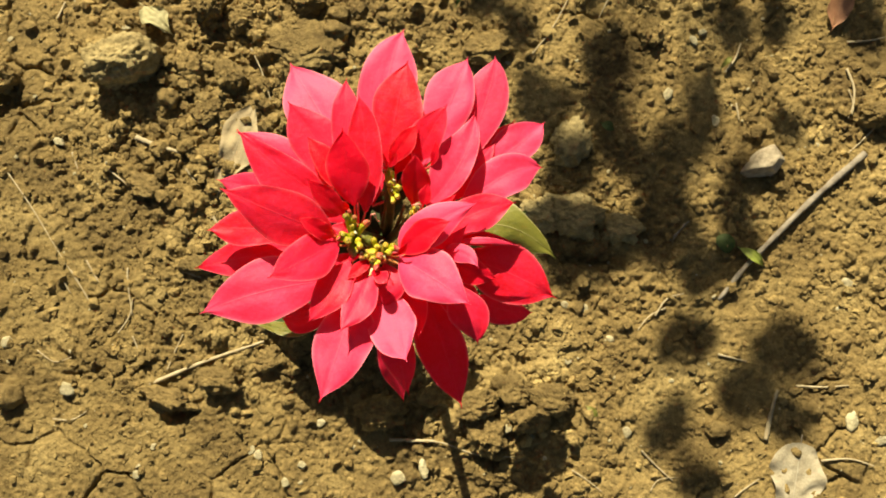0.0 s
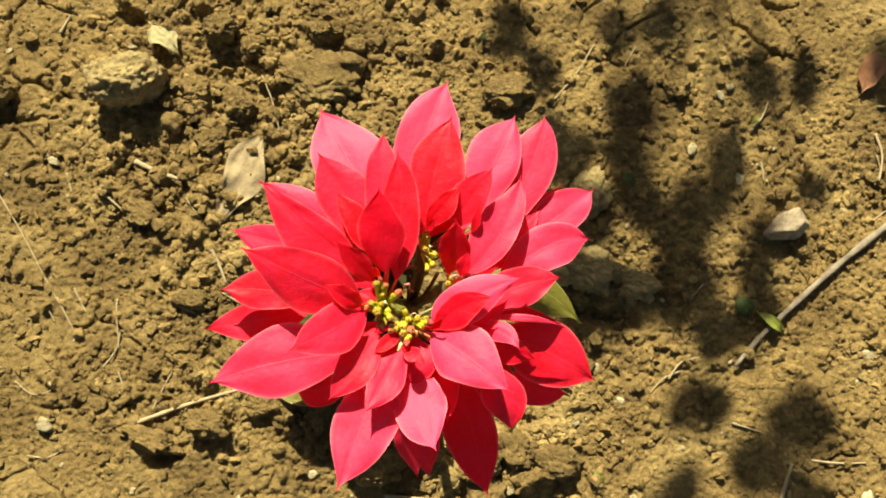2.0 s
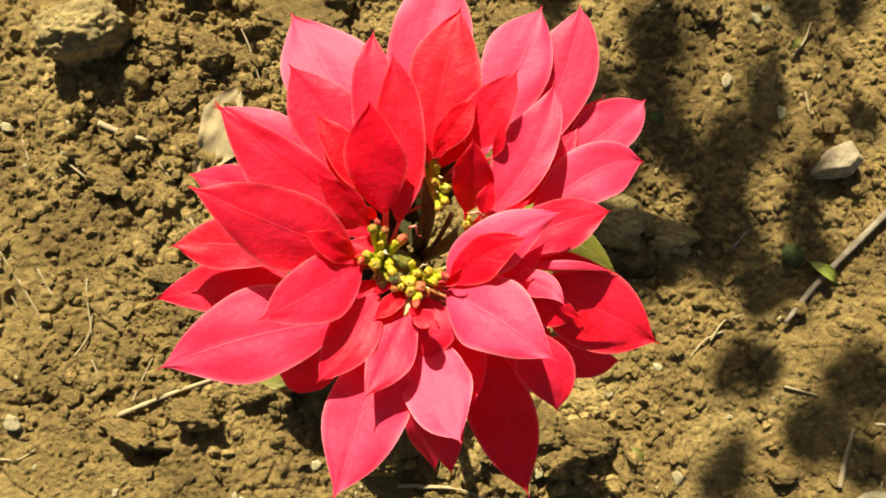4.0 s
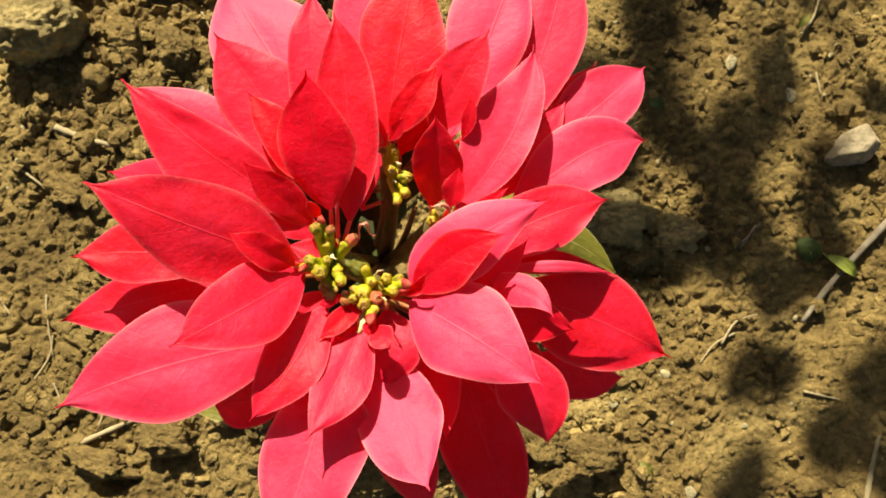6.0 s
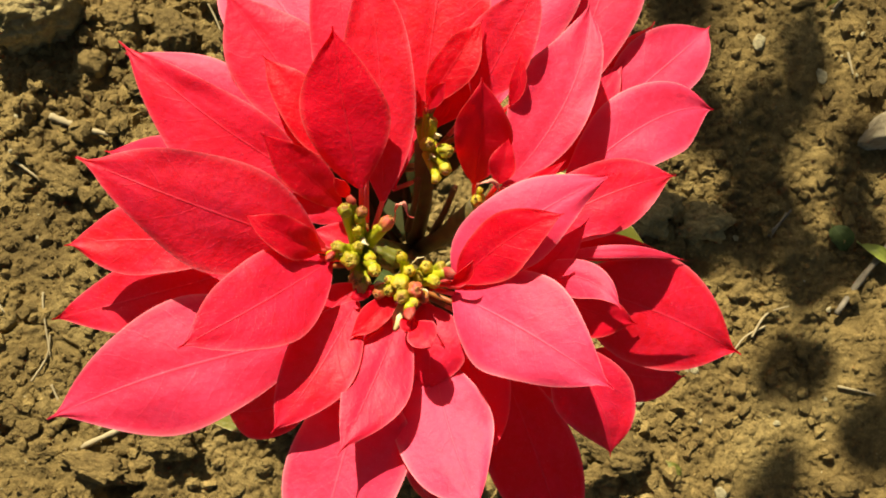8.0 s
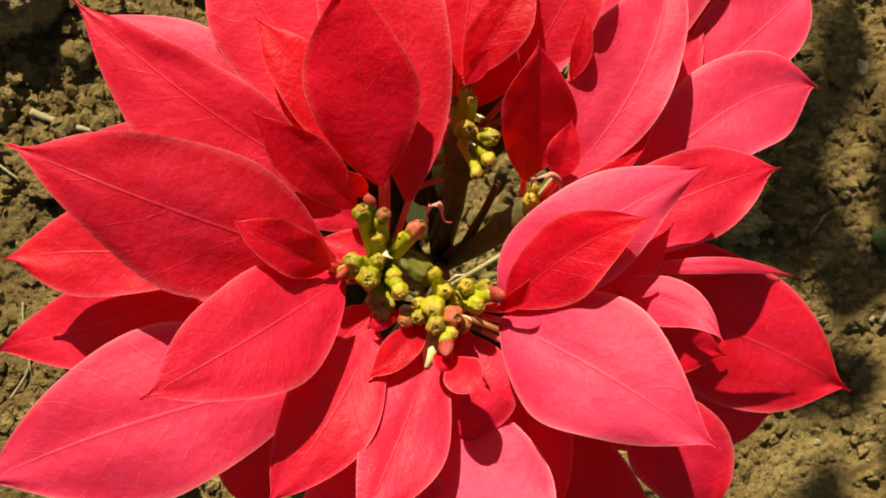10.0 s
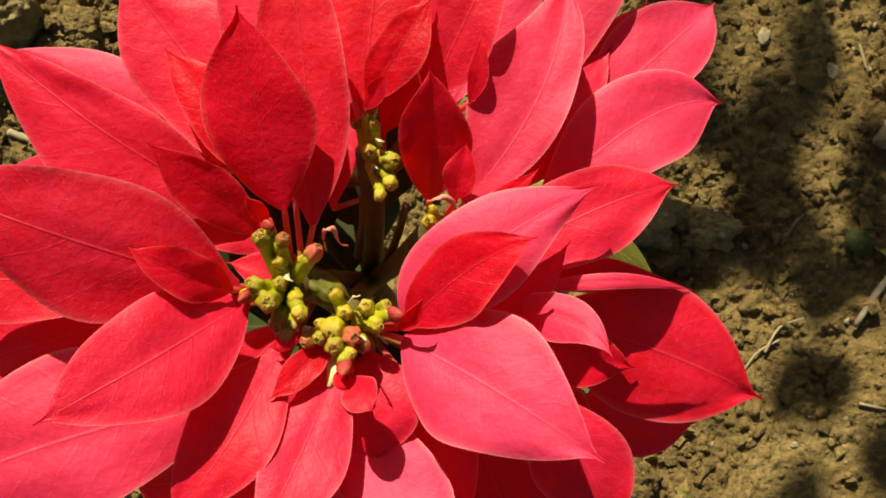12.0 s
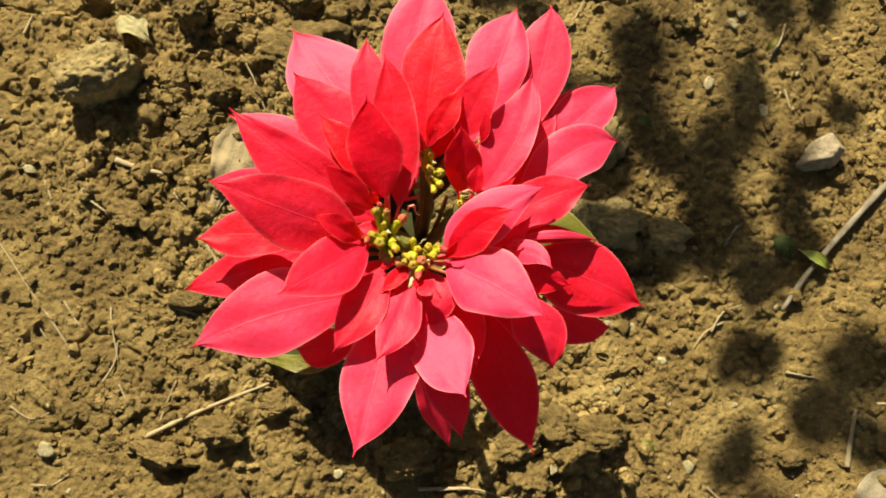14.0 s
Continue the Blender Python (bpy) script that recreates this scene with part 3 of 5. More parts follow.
rock("soil_clod", "pale crumbled clod of soil", -0.322, 0.122, 0.025, 0.013, 0.018, 0, clod_soil)
rock("soil_clod", "broken brown clod of soil", -0.580, -0.056, 0.019, 0.017, 0.020, 0, clod_soil)
rock("soil_clod", "small brown clod of soil", -0.003, -0.061, 0.017, 0.014, 0.025, 0, clod_soil)
rock("soil_clod", "small brown clod of soil", 0.089, -0.139, 0.016, 0.011, 0.019, 0, clod_soil)
rock("soil_clod", "small brown clod of soil", 0.393, -0.111, 0.017, 0.011, 0.016, 0, clod_soil)

rock("pebble", "small pale cream pebble lying on soil", -0.500, -0.047, 0.0121, 0.0107, 0.0065, 0, pale_stone)
rock("pebble", "small pale cream pebble lying on soil", -0.587, 0.018, 0.0085, 0.0085, 0.0052, 37, pale_stone)
rock("pebble", "small pale cream pebble lying on soil", -0.247, -0.133, 0.0078, 0.0050, 0.0030, 74, pale_stone)
rock("pebble", "small pale cream pebble lying on soil", -0.236, -0.140, 0.0085, 0.0064, 0.0039, 111, pale_stone)
rock("pebble", "small pale cream pebble lying on soil", -0.152, -0.097, 0.0064, 0.0064, 0.0039, 148, pale_stone)
rock("pebble", "small pale cream pebble lying on soil", -0.200, -0.177, 0.0057, 0.0078, 0.0035, 5, pale_stone)
rock("pebble", "small pale cream pebble lying on soil", -0.401, -0.163, 0.0064, 0.0071, 0.0039, 42, pale_stone)
rock("pebble", "small pale cream pebble lying on soil", 0.105, -0.104, 0.0114, 0.0057, 0.0035, 79, pale_stone)
rock("pebble", "small pale cream pebble lying on soil", -0.527, 0.300, 0.0099, 0.0064, 0.0039, 153, pale_stone)
rock("pebble", "small pale cream pebble lying on soil", -0.435, 0.465, 0.0064, 0.0043, 0.0026, 10, pale_stone)
rock("pebble", "small pale cream pebble lying on soil", -0.602, 0.451, 0.0050, 0.0043, 0.0026, 47, pale_stone)
rock("pebble", "small pale cream pebble lying on soil", 0.332, -0.045, 0.0036, 0.0036, 0.0022, 121, pale_stone)
rock("pebble", "small pale cream pebble lying on soil", 0.576, -0.104, 0.0092, 0.0185, 0.0056, 158, pale_stone)
rock("pebble", "small pale cream pebble lying on soil", -0.381, -0.126, 0.0050, 0.0057, 0.0030, 163, pale_stone)
rock("pebble", "small pale cream pebble lying on soil", 0.055, -0.079, 0.0064, 0.0085, 0.0039, 20, pale_stone)
rock("pebble", "small pale cream pebble lying on soil", -0.178, -0.153, 0.0064, 0.0064, 0.0039, 57, pale_stone)
rock("pebble", "small pale cream pebble lying on soil", 0.187, 0.062, 0.0057, 0.0057, 0.0035, 131, pale_stone)
rock("pebble", "small pale cream pebble lying on soil", 0.215, 0.057, 0.0071, 0.0064, 0.0039, 168, pale_stone)
rock("pebble", "small pale cream pebble lying on soil", 0.189, -0.017, 0.0057, 0.0050, 0.0030, 25, pale_stone)
rock("pebble", "small pale cream pebble lying on soil", 0.249, 0.014, 0.0050, 0.0064, 0.0030, 62, pale_stone)
rock("pebble", "small pale cream pebble lying on soil", 0.268, -0.114, 0.0085, 0.0071, 0.0043, 99, pale_stone)
rock("pebble", "small pale cream pebble lying on soil", 0.583, 0.089, 0.0085, 0.0071, 0.0043, 173, pale_stone)
rock("pebble", "small pale cream pebble lying on soil", 0.340, 0.359, 0.0099, 0.0071, 0.0043, 67, pale_stone)
rock("pebble", "small pale cream pebble lying on soil", 0.407, 0.321, 0.0092, 0.0064, 0.0039, 104, pale_stone)
rock("pebble", "small pale cream pebble lying on soil", -0.046, -0.171, 0.0128, 0.0114, 0.0069, 141, pale_stone)
rock("pebble", "small pale cream pebble lying on soil", -0.011, -0.160, 0.0071, 0.0156, 0.0043, 178, pale_stone)
rock("pebble", "small pale cream pebble lying on soil", 0.136, -0.120, 0.0057, 0.0057, 0.0035, 35, pale_stone)
rock("pebble", "small pale cream pebble lying on soil", -0.271, 0.392, 0.0057, 0.0043, 0.0026, 109, pale_stone)
rock("pebble", "small pale cream pebble lying on soil", 0.380, 0.438, 0.0064, 0.0085, 0.0039, 40, pale_stone)
rock("pebble", "small pale cream pebble lying on soil", 0.393, 0.450, 0.0057, 0.0057, 0.0035, 77, pale_stone)
rock("pebble", "small pale cream pebble lying on soil", 0.617, -0.128, 0.0071, 0.0128, 0.0043, 114, pale_stone)

straw("stick", "curved grey dry stick lying on soil", grey_wood, 0.0052, [(0.614, 0.270), (0.542, 0.210), (0.484, 0.156), (0.434, 0.107), (0.400, 0.066)])
straw("straw", "thick pale straw lying on soil", straw_mat, 0.0032, [(-0.387, -0.042), (-0.312, -0.012), (-0.230, 0.015)])
straw("straw", "long thin dry straw lying on soil", straw_mat, 0.0011, [(-0.598, 0.257), (-0.559, 0.202), (-0.517, 0.136), (-0.475, 0.074)])
straw("twig", "short pale broken twig on soil", straw_mat, 0.0042, [(-0.414, 0.303), (-0.382, 0.290), (-0.349, 0.281)])
straw("straw", "thin bent dry straw on soil", straw_mat, 0.0013, [(-0.253, 0.430), (-0.238, 0.398), (-0.224, 0.354)])
straw("straw", "thin dry straw lying on soil", straw_mat, 0.0015, [(-0.364, -0.023), (-0.353, 0.004), (-0.343, 0.026)])
straw("straw", "thin dry straw lying on soil", straw_mat, 0.0014, [(-0.503, 0.117), (-0.490, 0.096), (-0.476, 0.073)])
straw("straw", "short thin dry straw on soil", straw_mat, 0.0012, [(-0.516, 0.108), (-0.503, 0.084)])
straw("straw", "short thin dry straw on soil", straw_mat, 0.0014, [(-0.481, 0.130), (-0.464, 0.101)])
straw("twig", "short grey twig in the shade", grey_wood, 0.0018, [(0.337, 0.151), (0.352, 0.165), (0.365, 0.178)])
straw("twig", "pale knobbly twig standing in soil", straw_mat, 0.0036, [(0.457, -0.125), (0.465, -0.093), (0.476, -0.058)])
straw("straw", "thin pale straw lying on soil", straw_mat, 0.0018, [(0.503, -0.053), (0.540, -0.055), (0.575, -0.053)])
straw("straw", "thin upright dry stalk", straw_mat, 0.0022, [(0.600, 0.396), (0.608, 0.365), (0.602, 0.328)])
straw("straw", "bent dry grass stem on soil", straw_mat, 0.0013, [(0.645, 0.319), (0.611, 0.286), (0.586, 0.266)])
straw("straw", "thin dry grass stem in shade", straw_mat, 0.0014, [(0.147, 0.419), (0.177, 0.457), (0.202, 0.503)])
straw("straw", "forked pale root fibre", straw_mat, 0.0020, [(0.423, 0.391), (0.438, 0.410), (0.447, 0.433)])
straw("straw", "thin pale straw on soil", straw_mat, 0.0018, [(0.604, 0.436), (0.637, 0.438), (0.659, 0.443)])
straw("straw", "thin dry stem on soil", straw_mat, 0.0013, [(-0.034, -0.122), (0.012, -0.124), (0.058, -0.140), (0.113, -0.145)])
straw("straw", "pale straw beside the clods", straw_mat, 0.0026, [(-0.058, -0.120), (0.004, -0.122)])
straw("straw", "thin dry stem on soil", straw_mat, 0.0016, [(0.287, -0.139), (0.309, -0.162), (0.328, -0.179)])
straw("straw", "thin pale straw on soil", straw_mat, 0.0018, [(0.530, -0.154), (0.569, -0.152), (0.603, -0.162)])
straw("straw", "short dry straw on soil", straw_mat, 0.0018, [(-0.453, 0.258), (-0.424, 0.235)])
straw("straw", "short pale straw on soil", straw_mat, 0.0016, [(-0.345, 0.259), (-0.329, 0.238)])
straw("straw", "short pale straw on soil", straw_mat, 0.0018, [(-0.508, 0.285), (-0.499, 0.260)])
straw("straw", "short pale straw on soil", straw_mat, 0.0018, [(-0.346, 0.114), (-0.306, 0.099)])
straw("straw", "short pale straw on soil", straw_mat, 0.0022, [(-0.534, 0.480), (-0.524, 0.505)])
straw("straw", "short pale straw on soil", straw_mat, 0.0026, [(-0.305, 0.190), (-0.294, 0.172), (-0.282, 0.145)])
straw("straw", "thin dry straw lying on soil", straw_mat, 0.0018, [(0.437, 0.346), (0.440, 0.321)])
straw("straw", "dry stalk lying across crumbly soil", straw_mat, 0.0015, [(0.313, 0.045), (0.329, 0.068), (0.353, 0.076)])
straw("straw", "short dry straw on soil", straw_mat, 0.0018, [(0.397, -0.009), (0.436, -0.019)])
straw("straw", "thin dry root on soil", straw_mat, 0.0014, [(-0.423, 0.119), (-0.422, 0.099), (-0.414, 0.052)])
straw("straw", "thin dry root on soil", straw_mat, 0.0014, [(-0.412, 0.024), (-0.400, -0.003)])
straw("straw", "short curved straw on soil", straw_mat, 0.0014, [(-0.520, -0.088), (-0.493, -0.089), (-0.474, -0.078)])
straw("straw", "short pale straw on soil", straw_mat, 0.0012, [(0.191, -0.164), (0.212, -0.178), (0.232, -0.194)])
straw("straw", "short dry straw on soil", straw_mat, 0.0013, [(0.412, -0.202), (0.429, -0.189), (0.445, -0.178)])
straw("straw", "thin pale root in cloddy soil", straw_mat, 0.0012, [(0.600, 0.365), (0.605, 0.344), (0.597, 0.323)])
straw("straw", "short pale straw on soil", straw_mat, 0.0014, [(-0.433, 0.028), (-0.418, 0.052), (-0.415, 0.075)])
straw("straw", "thin dry root on soil", straw_mat, 0.001, [(-0.477, 0.123), (-0.462, 0.099)])
straw("straw", "short dry straw on soil", straw_mat, 0.0012, [(0.359, 0.175), (0.340, 0.149)])
straw("straw", "thin dry stem on soil", straw_mat, 0.0011, [(0.260, 0.502), (0.245, 0.473)])
straw("straw", "short pale straw on soil", straw_mat, 0.0013, [(0.329, 0.056), (0.305, 0.045), (0.287, 0.025)])
straw("straw", "thin dry root on soil", straw_mat, 0.001, [(-0.543, 0.006), (-0.519, -0.010), (-0.496, -0.004)])
straw("straw", "short pale straw on soil", straw_mat, 0.0016, [(-0.263, 0.121), (-0.287, 0.133)])
straw("straw", "thin dry root on soil", straw_mat, 0.0009, [(0.297, -0.193), (0.309, -0.178), (0.336, -0.175)])
ground_leaf("dry_leaf", "curled pale beige dry leaf lying on clods", leaf_dry, (-0.248, 0.350), (-0.300, 0.215), 0.026, 0.004, 0.05, 4, 0.45, seed=5, crumple=3.0, sink=0.006)
ground_leaf("dry_leaf", "flat bleached cream dry leaf on soil", leaf_white, (0.505, -0.130), (0.487, -0.225), 0.036, 0.002, 0.02, 0, 0.22, seed=9, blunt=0.5, crumple=2.0, sink=0.0085)
ground_leaf("dry_leaf", "pale yellowish green wilted leaf on soil", leaf_wilt, (-0.410, 0.496), (-0.364, 0.450), 0.015, 0.010, 0.1, 10, 0.6, seed=12, crumple=4.0)
ground_leaf("dry_leaf", "rust-brown fallen leaf on soil", leaf_rust, (0.600, 0.512), (0.580, 0.452), 0.018, 0.004, 0.2, 0, 0.2, seed=15)
ground_leaf("green_leaf", "small yellow-green fresh leaflet beside the stick", leaf_fresh, (0.434, 0.138), (0.466, 0.112), 0.007, 0.014, 0.3, 0, 0.1, seed=16)
ground_leaf("green_leaf", "small round green weed leaf in shade", leaf_green, (0.408, 0.158), (0.420, 0.132), 0.012, 0.006, 0.1, 0, 0.1, seed=17, blunt=0.5)
ground_leaf("green_leaf", "tiny pale yellow fallen petal on soil", leaf_yellow, (0.213, -0.078), (0.228, -0.092), 0.005, 0.004, 0.2, 0, 0.1, seed=18)
ground_leaf("green_leaf", "tiny green sprout in shaded soil", leaf_green, (0.245, 0.318), (0.262, 0.306), 0.007, 0.006, 0.1, 0, 0.1, seed=19)
ground_leaf("green_leaf", "tiny yellow-green sprout on soil", leaf_yellow, (0.418, 0.398), (0.432, 0.412), 0.004, 0.008, 0.1, 0, 0.1, seed=20)
ground_leaf("green_leaf", "tiny green grass blade in soil", leaf_green, (0.040, 0.492), (0.052, 0.512), 0.003, 0.01, 0.1, 0, 0.0, seed=21)

# ---- the poinsettia ----
poinsettia = tagged(new("poinsettia"), "red-bracted poinsettia plant with yellow-green buds growing from soil", "plant")
FOOT = Vector((-0.030, 0.090, 0.0))
poinsettia.location = (0, 0, 0)
HUBS = [Vector((-0.0467, 0.0928, 0.570)), Vector((-0.0293, 0.0814, 0.570)), Vector((-0.0216, 0.1335, 0.558)), Vector((-0.0027, 0.1081, 0.564))]
FORK = Vector((-0.030, 0.100, 0.485))

bm = bmesh.new()
tube(bm, [FOOT + Vector((0.0, 0.0, -0.02)), FOOT + Vector((0.002, 0.0, 0.12)), FOOT + Vector((-0.003, 0.003, 0.26)), FOOT + Vector((0.002, 0.006, 0.38)), FORK], [0.0085, 0.007, 0.006, 0.0052, 0.0048], 12)
part("stem", bm, stem_mat, poinsettia, "slender green-brown stem")
for hub in HUBS:
    bm = bmesh.new()
    tube(bm, [FORK + Vector((0, 0, -0.01)), FORK.lerp(hub, 0.5) + (hub - FORK).cross(Vector((0, 0, 1))) * 0.06, hub], [0.0040, 0.0036, 0.0046], 14)
    part("branch", bm, stem_mat, poinsettia)

counter = [0]
fold_dice = random.Random(21)


def bract(base, mid, tip, wl, wr, peak, cup, stalk=petiole_mat, roll=0.0, skin=bract_red):
    counter[0] += 1
    bm = bmesh.new()
    leaf_surface(bm, base, mid, tip, wl, wr, peak, cup, roll, 0.13, counter[0], fold=fold_dice.uniform(0.02, 0.13))
    b3 = Vector(base)
    hub = min(HUBS, key=lambda h: (h - b3).length)
    low = hub + Vector((0, 0, -0.012 - 1.6 * max(0, 0.577 - b3.z)))
    pale = stalk is pale_petiole
    way = arc(base, mid, tip, 0.12 if pale else 0.05)
    sink = Vector((0, 0, 0.0006 if pale else -0.0009))
    half = low.lerp(b3, 0.5) + Vector((0, 0, -0.002))
    tube(bm, [low, half], [0.0011, 0.0010], 12, 1)
    tube(bm, [half, b3 + sink, way + sink], [0.0018, 0.0026, 0.0006] if pale else [0.0010, 0.0009, 0.0005], 12, 1 if pale else 0)
    label = {bract_young: "deep crimson young bract", bract_sunlit: "red bract with sun sheen in its colour"}.get(skin, "")
    return part("bract", bm, [skin, stalk], poinsettia, label)


bract((-0.041, 0.134, 0.548), (-0.074, 0.189, 0.548), (-0.100, 0.233, 0.532), 0.0252, 0.0252, 0.50, -0.08, skin=bract_sunlit)
bract((-0.026, 0.150, 0.556), (-0.023, 0.205, 0.566), (-0.010, 0.248, 0.563), 0.0217, 0.0217, 0.50, -0.05, skin=bract_sunlit)
bract((0.000, 0.139, 0.556), (0.022, 0.189, 0.562), (0.037, 0.228, 0.557), 0.0199, 0.0159, 0.58, -0.05, skin=bract_sunlit)
bract((0.020, 0.127, 0.545), (0.048, 0.190, 0.556), (0.057, 0.229, 0.556), 0.0158, 0.0158, 0.56, -0.10, skin=bract_sunlit)
bract((0.036, 0.135, 0.545), (0.069, 0.160, 0.548), (0.095, 0.182, 0.541), 0.0157, 0.0143, 0.60, 0.05, skin=bract_sunlit)
bract((0.027, 0.112, 0.553), (0.063, 0.139, 0.556), (0.092, 0.146, 0.546), 0.0154, 0.0168, 0.52, 0.00, skin=bract_sunlit)
bract((0.012, 0.094, 0.550), (0.042, 0.092, 0.554), (0.075, 0.089, 0.540), 0.0061, 0.0047, 0.50, 0.00, skin=bract_young)
bract((0.020, 0.087, 0.562), (0.044, 0.089, 0.574), (0.072, 0.085, 0.566), 0.0023, 0.0023, 0.50, -0.20, skin=bract_sunlit)
bract((0.016, 0.083, 0.545), (0.060, 0.070, 0.543), (0.1021, 0.0494, 0.530), 0.0212, 0.0232, 0.62, -0.12)
bract((0.0362, 0.0518, 0.520), (0.0624, 0.0418, 0.511), (0.0878, 0.0398, 0.501), 0.0120, 0.0125, 0.50, -0.10)
bract((0.018, 0.059, 0.566), (0.0355, 0.0378, 0.5684), (0.0410, 0.0156, 0.5588), 0.0125, 0.0145, 0.50, 0.10)
bract((-0.002, 0.065, 0.545), (0.0164, 0.0148, 0.5402), (0.0299, -0.0315, 0.5304), 0.0155, 0.0198, 0.55, -0.10)
bract((-0.023, 0.044, 0.540), (-0.017, 0.009, 0.532), (-0.010, -0.023, 0.515), 0.0127, 0.0127, 0.45, -0.10)
bract((-0.035, 0.026, 0.470), (-0.026, -0.005, 0.450), (-0.018, -0.035, 0.430), 0.0106, 0.0106, 0.45, -0.10)
bract((-0.047, 0.050, 0.572), (-0.055, 0.017, 0.580), (-0.068, -0.022, 0.587), 0.0229, 0.0185, 0.46, -0.08, skin=bract_sunlit)
bract((-0.065, 0.062, 0.566), (-0.1097, 0.0534, 0.5801), (-0.1514, 0.0387, 0.5821), 0.0214, 0.0226, 0.46, -0.08, skin=bract_sunlit)
bract((-0.096, 0.089, 0.548), (-0.130, 0.080, 0.553), (-0.166, 0.073, 0.547), 0.0135, 0.0148, 0.45, 0.00)
bract((-0.091, 0.096, 0.565), (-0.1225, 0.0992, 0.5718), (-0.1511, 0.0983, 0.5705), 0.0130, 0.0130, 0.50, -0.05)
bract((-0.101, 0.132, 0.530), (-0.131, 0.138, 0.520), (-0.162, 0.147, 0.507), 0.0130, 0.0130, 0.45, -0.05)
bract((-0.069, 0.132, 0.553), (-0.102, 0.156, 0.560), (-0.135, 0.173, 0.556), 0.0173, 0.0140, 0.36, -0.15, skin=bract_sunlit)
bract((-0.048, 0.124, 0.556), (-0.074, 0.163, 0.560), (-0.095, 0.193, 0.566), 0.0186, 0.0179, 0.50, -0.02)
bract((-0.052, 0.126, 0.560), (-0.067, 0.148, 0.566), (-0.081, 0.167, 0.566), 0.0092, 0.0092, 0.45, 0.00, skin=bract_young)
bract((-0.044, 0.119, 0.565), (-0.050, 0.170, 0.578), (-0.051, 0.206, 0.578), 0.0122, 0.0109, 0.50, 0.10)
bract((-0.038, 0.110, 0.572), (-0.037, 0.156, 0.586), (-0.041, 0.190, 0.592), 0.0132, 0.0126, 0.45, 0.10)
bract((-0.022, 0.147, 0.568), (-0.015, 0.186, 0.576), (-0.007, 0.219, 0.576), 0.0174, 0.0186, 0.48, -0.05)
bract((-0.014, 0.064, 0.556), (-0.005, 0.041, 0.562), (-0.001, 0.020, 0.567), 0.0113, 0.0099, 0.45, 0.00)
bract((-0.023, 0.060, 0.565), (-0.017, 0.029, 0.578), (-0.008, 0.005, 0.592), 0.0147, 0.0198, 0.50, -0.08, skin=bract_sunlit)
bract((-0.024, 0.073, 0.568), (-0.023, 0.057, 0.573), (-0.024, 0.042, 0.570), 0.0136, 0.0142, 0.48, 0.00)
bract((-0.048, 0.075, 0.573), (-0.0604, 0.0514, 0.5868), (-0.0759, 0.0319, 0.5876), 0.0112, 0.0131, 0.45, -0.02)
bract((-0.062, 0.118, 0.566), (-0.095, 0.139, 0.577), (-0.1285, 0.1690, 0.580), 0.0192, 0.0122, 0.46, -0.05, roll=12)
bract((0.008, 0.093, 0.562), (0.041, 0.109, 0.570), (0.070, 0.117, 0.565), 0.0137, 0.0137, 0.48, 0.00)
bract((0.015, 0.078, 0.562), (0.036, 0.069, 0.556), (0.057, 0.063, 0.546), 0.0107, 0.0101, 0.45, 0.00, skin=bract_young)
bract((-0.0033, 0.1461, 0.566), (0.0080, 0.1641, 0.578), (0.0210, 0.1849, 0.584), 0.0130, 0.0110, 0.50, 0.05)
bract((-0.001, 0.078, 0.570), (0.017, 0.084, 0.575), (0.035, 0.101, 0.575), 0.0058, 0.0071, 0.50, 0.00)
bract((-0.014, 0.076, 0.574), (0.0093, 0.0618, 0.5916), (0.0356, 0.0426, 0.5971), 0.0188, 0.0182, 0.44, -0.12, skin=bract_sunlit)
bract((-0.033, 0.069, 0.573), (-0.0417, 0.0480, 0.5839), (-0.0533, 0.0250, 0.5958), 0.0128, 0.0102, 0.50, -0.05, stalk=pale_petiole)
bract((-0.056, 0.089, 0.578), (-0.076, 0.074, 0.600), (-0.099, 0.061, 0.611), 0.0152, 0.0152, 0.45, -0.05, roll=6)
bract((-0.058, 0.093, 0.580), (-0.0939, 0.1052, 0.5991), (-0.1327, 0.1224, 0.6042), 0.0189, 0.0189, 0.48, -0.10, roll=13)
bract((-0.013, 0.081, 0.576), (0.011, 0.099, 0.588), (0.043, 0.115, 0.584), 0.0144, 0.0132, 0.40, -0.20, skin=bract_sunlit)
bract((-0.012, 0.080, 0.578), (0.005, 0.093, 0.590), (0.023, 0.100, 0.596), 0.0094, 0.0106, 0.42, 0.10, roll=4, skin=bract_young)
bract((0.013, 0.082, 0.572), (0.031, 0.079, 0.582), (0.041, 0.068, 0.590), 0.0063, 0.0070, 0.42, -0.20, skin=bract_sunlit)
bract((0.006, 0.115, 0.566), (0.031, 0.147, 0.572), (0.041, 0.184, 0.567), 0.0188, 0.0100, 0.46, 0.10, skin=bract_sunlit)
bract((-0.021, 0.145, 0.572), (-0.011, 0.157, 0.580), (-0.000, 0.172, 0.582), 0.0070, 0.0083, 0.50, 0.10, skin=bract_young)
bract((-0.045, 0.114, 0.578), (-0.049, 0.140, 0.592), (-0.051, 0.164, 0.601), 0.0146, 0.0143, 0.45, -0.12, skin=bract_young)
bract((-0.0046, 0.1164, 0.565), (-0.0021, 0.1321, 0.580), (-0.0022, 0.1479, 0.592), 0.0098, 0.0104, 0.48, 0.15, skin=bract_young)
bract((-0.059, 0.092, 0.582), (-0.069, 0.096, 0.595), (-0.081, 0.103, 0.599), 0.0062, 0.0068, 0.45, 0.05, skin=bract_young)
bract((-0.052, 0.108, 0.577), (-0.064, 0.119, 0.590), (-0.076, 0.130, 0.598), 0.0075, 0.0069, 0.45, 0.05, skin=bract_young)
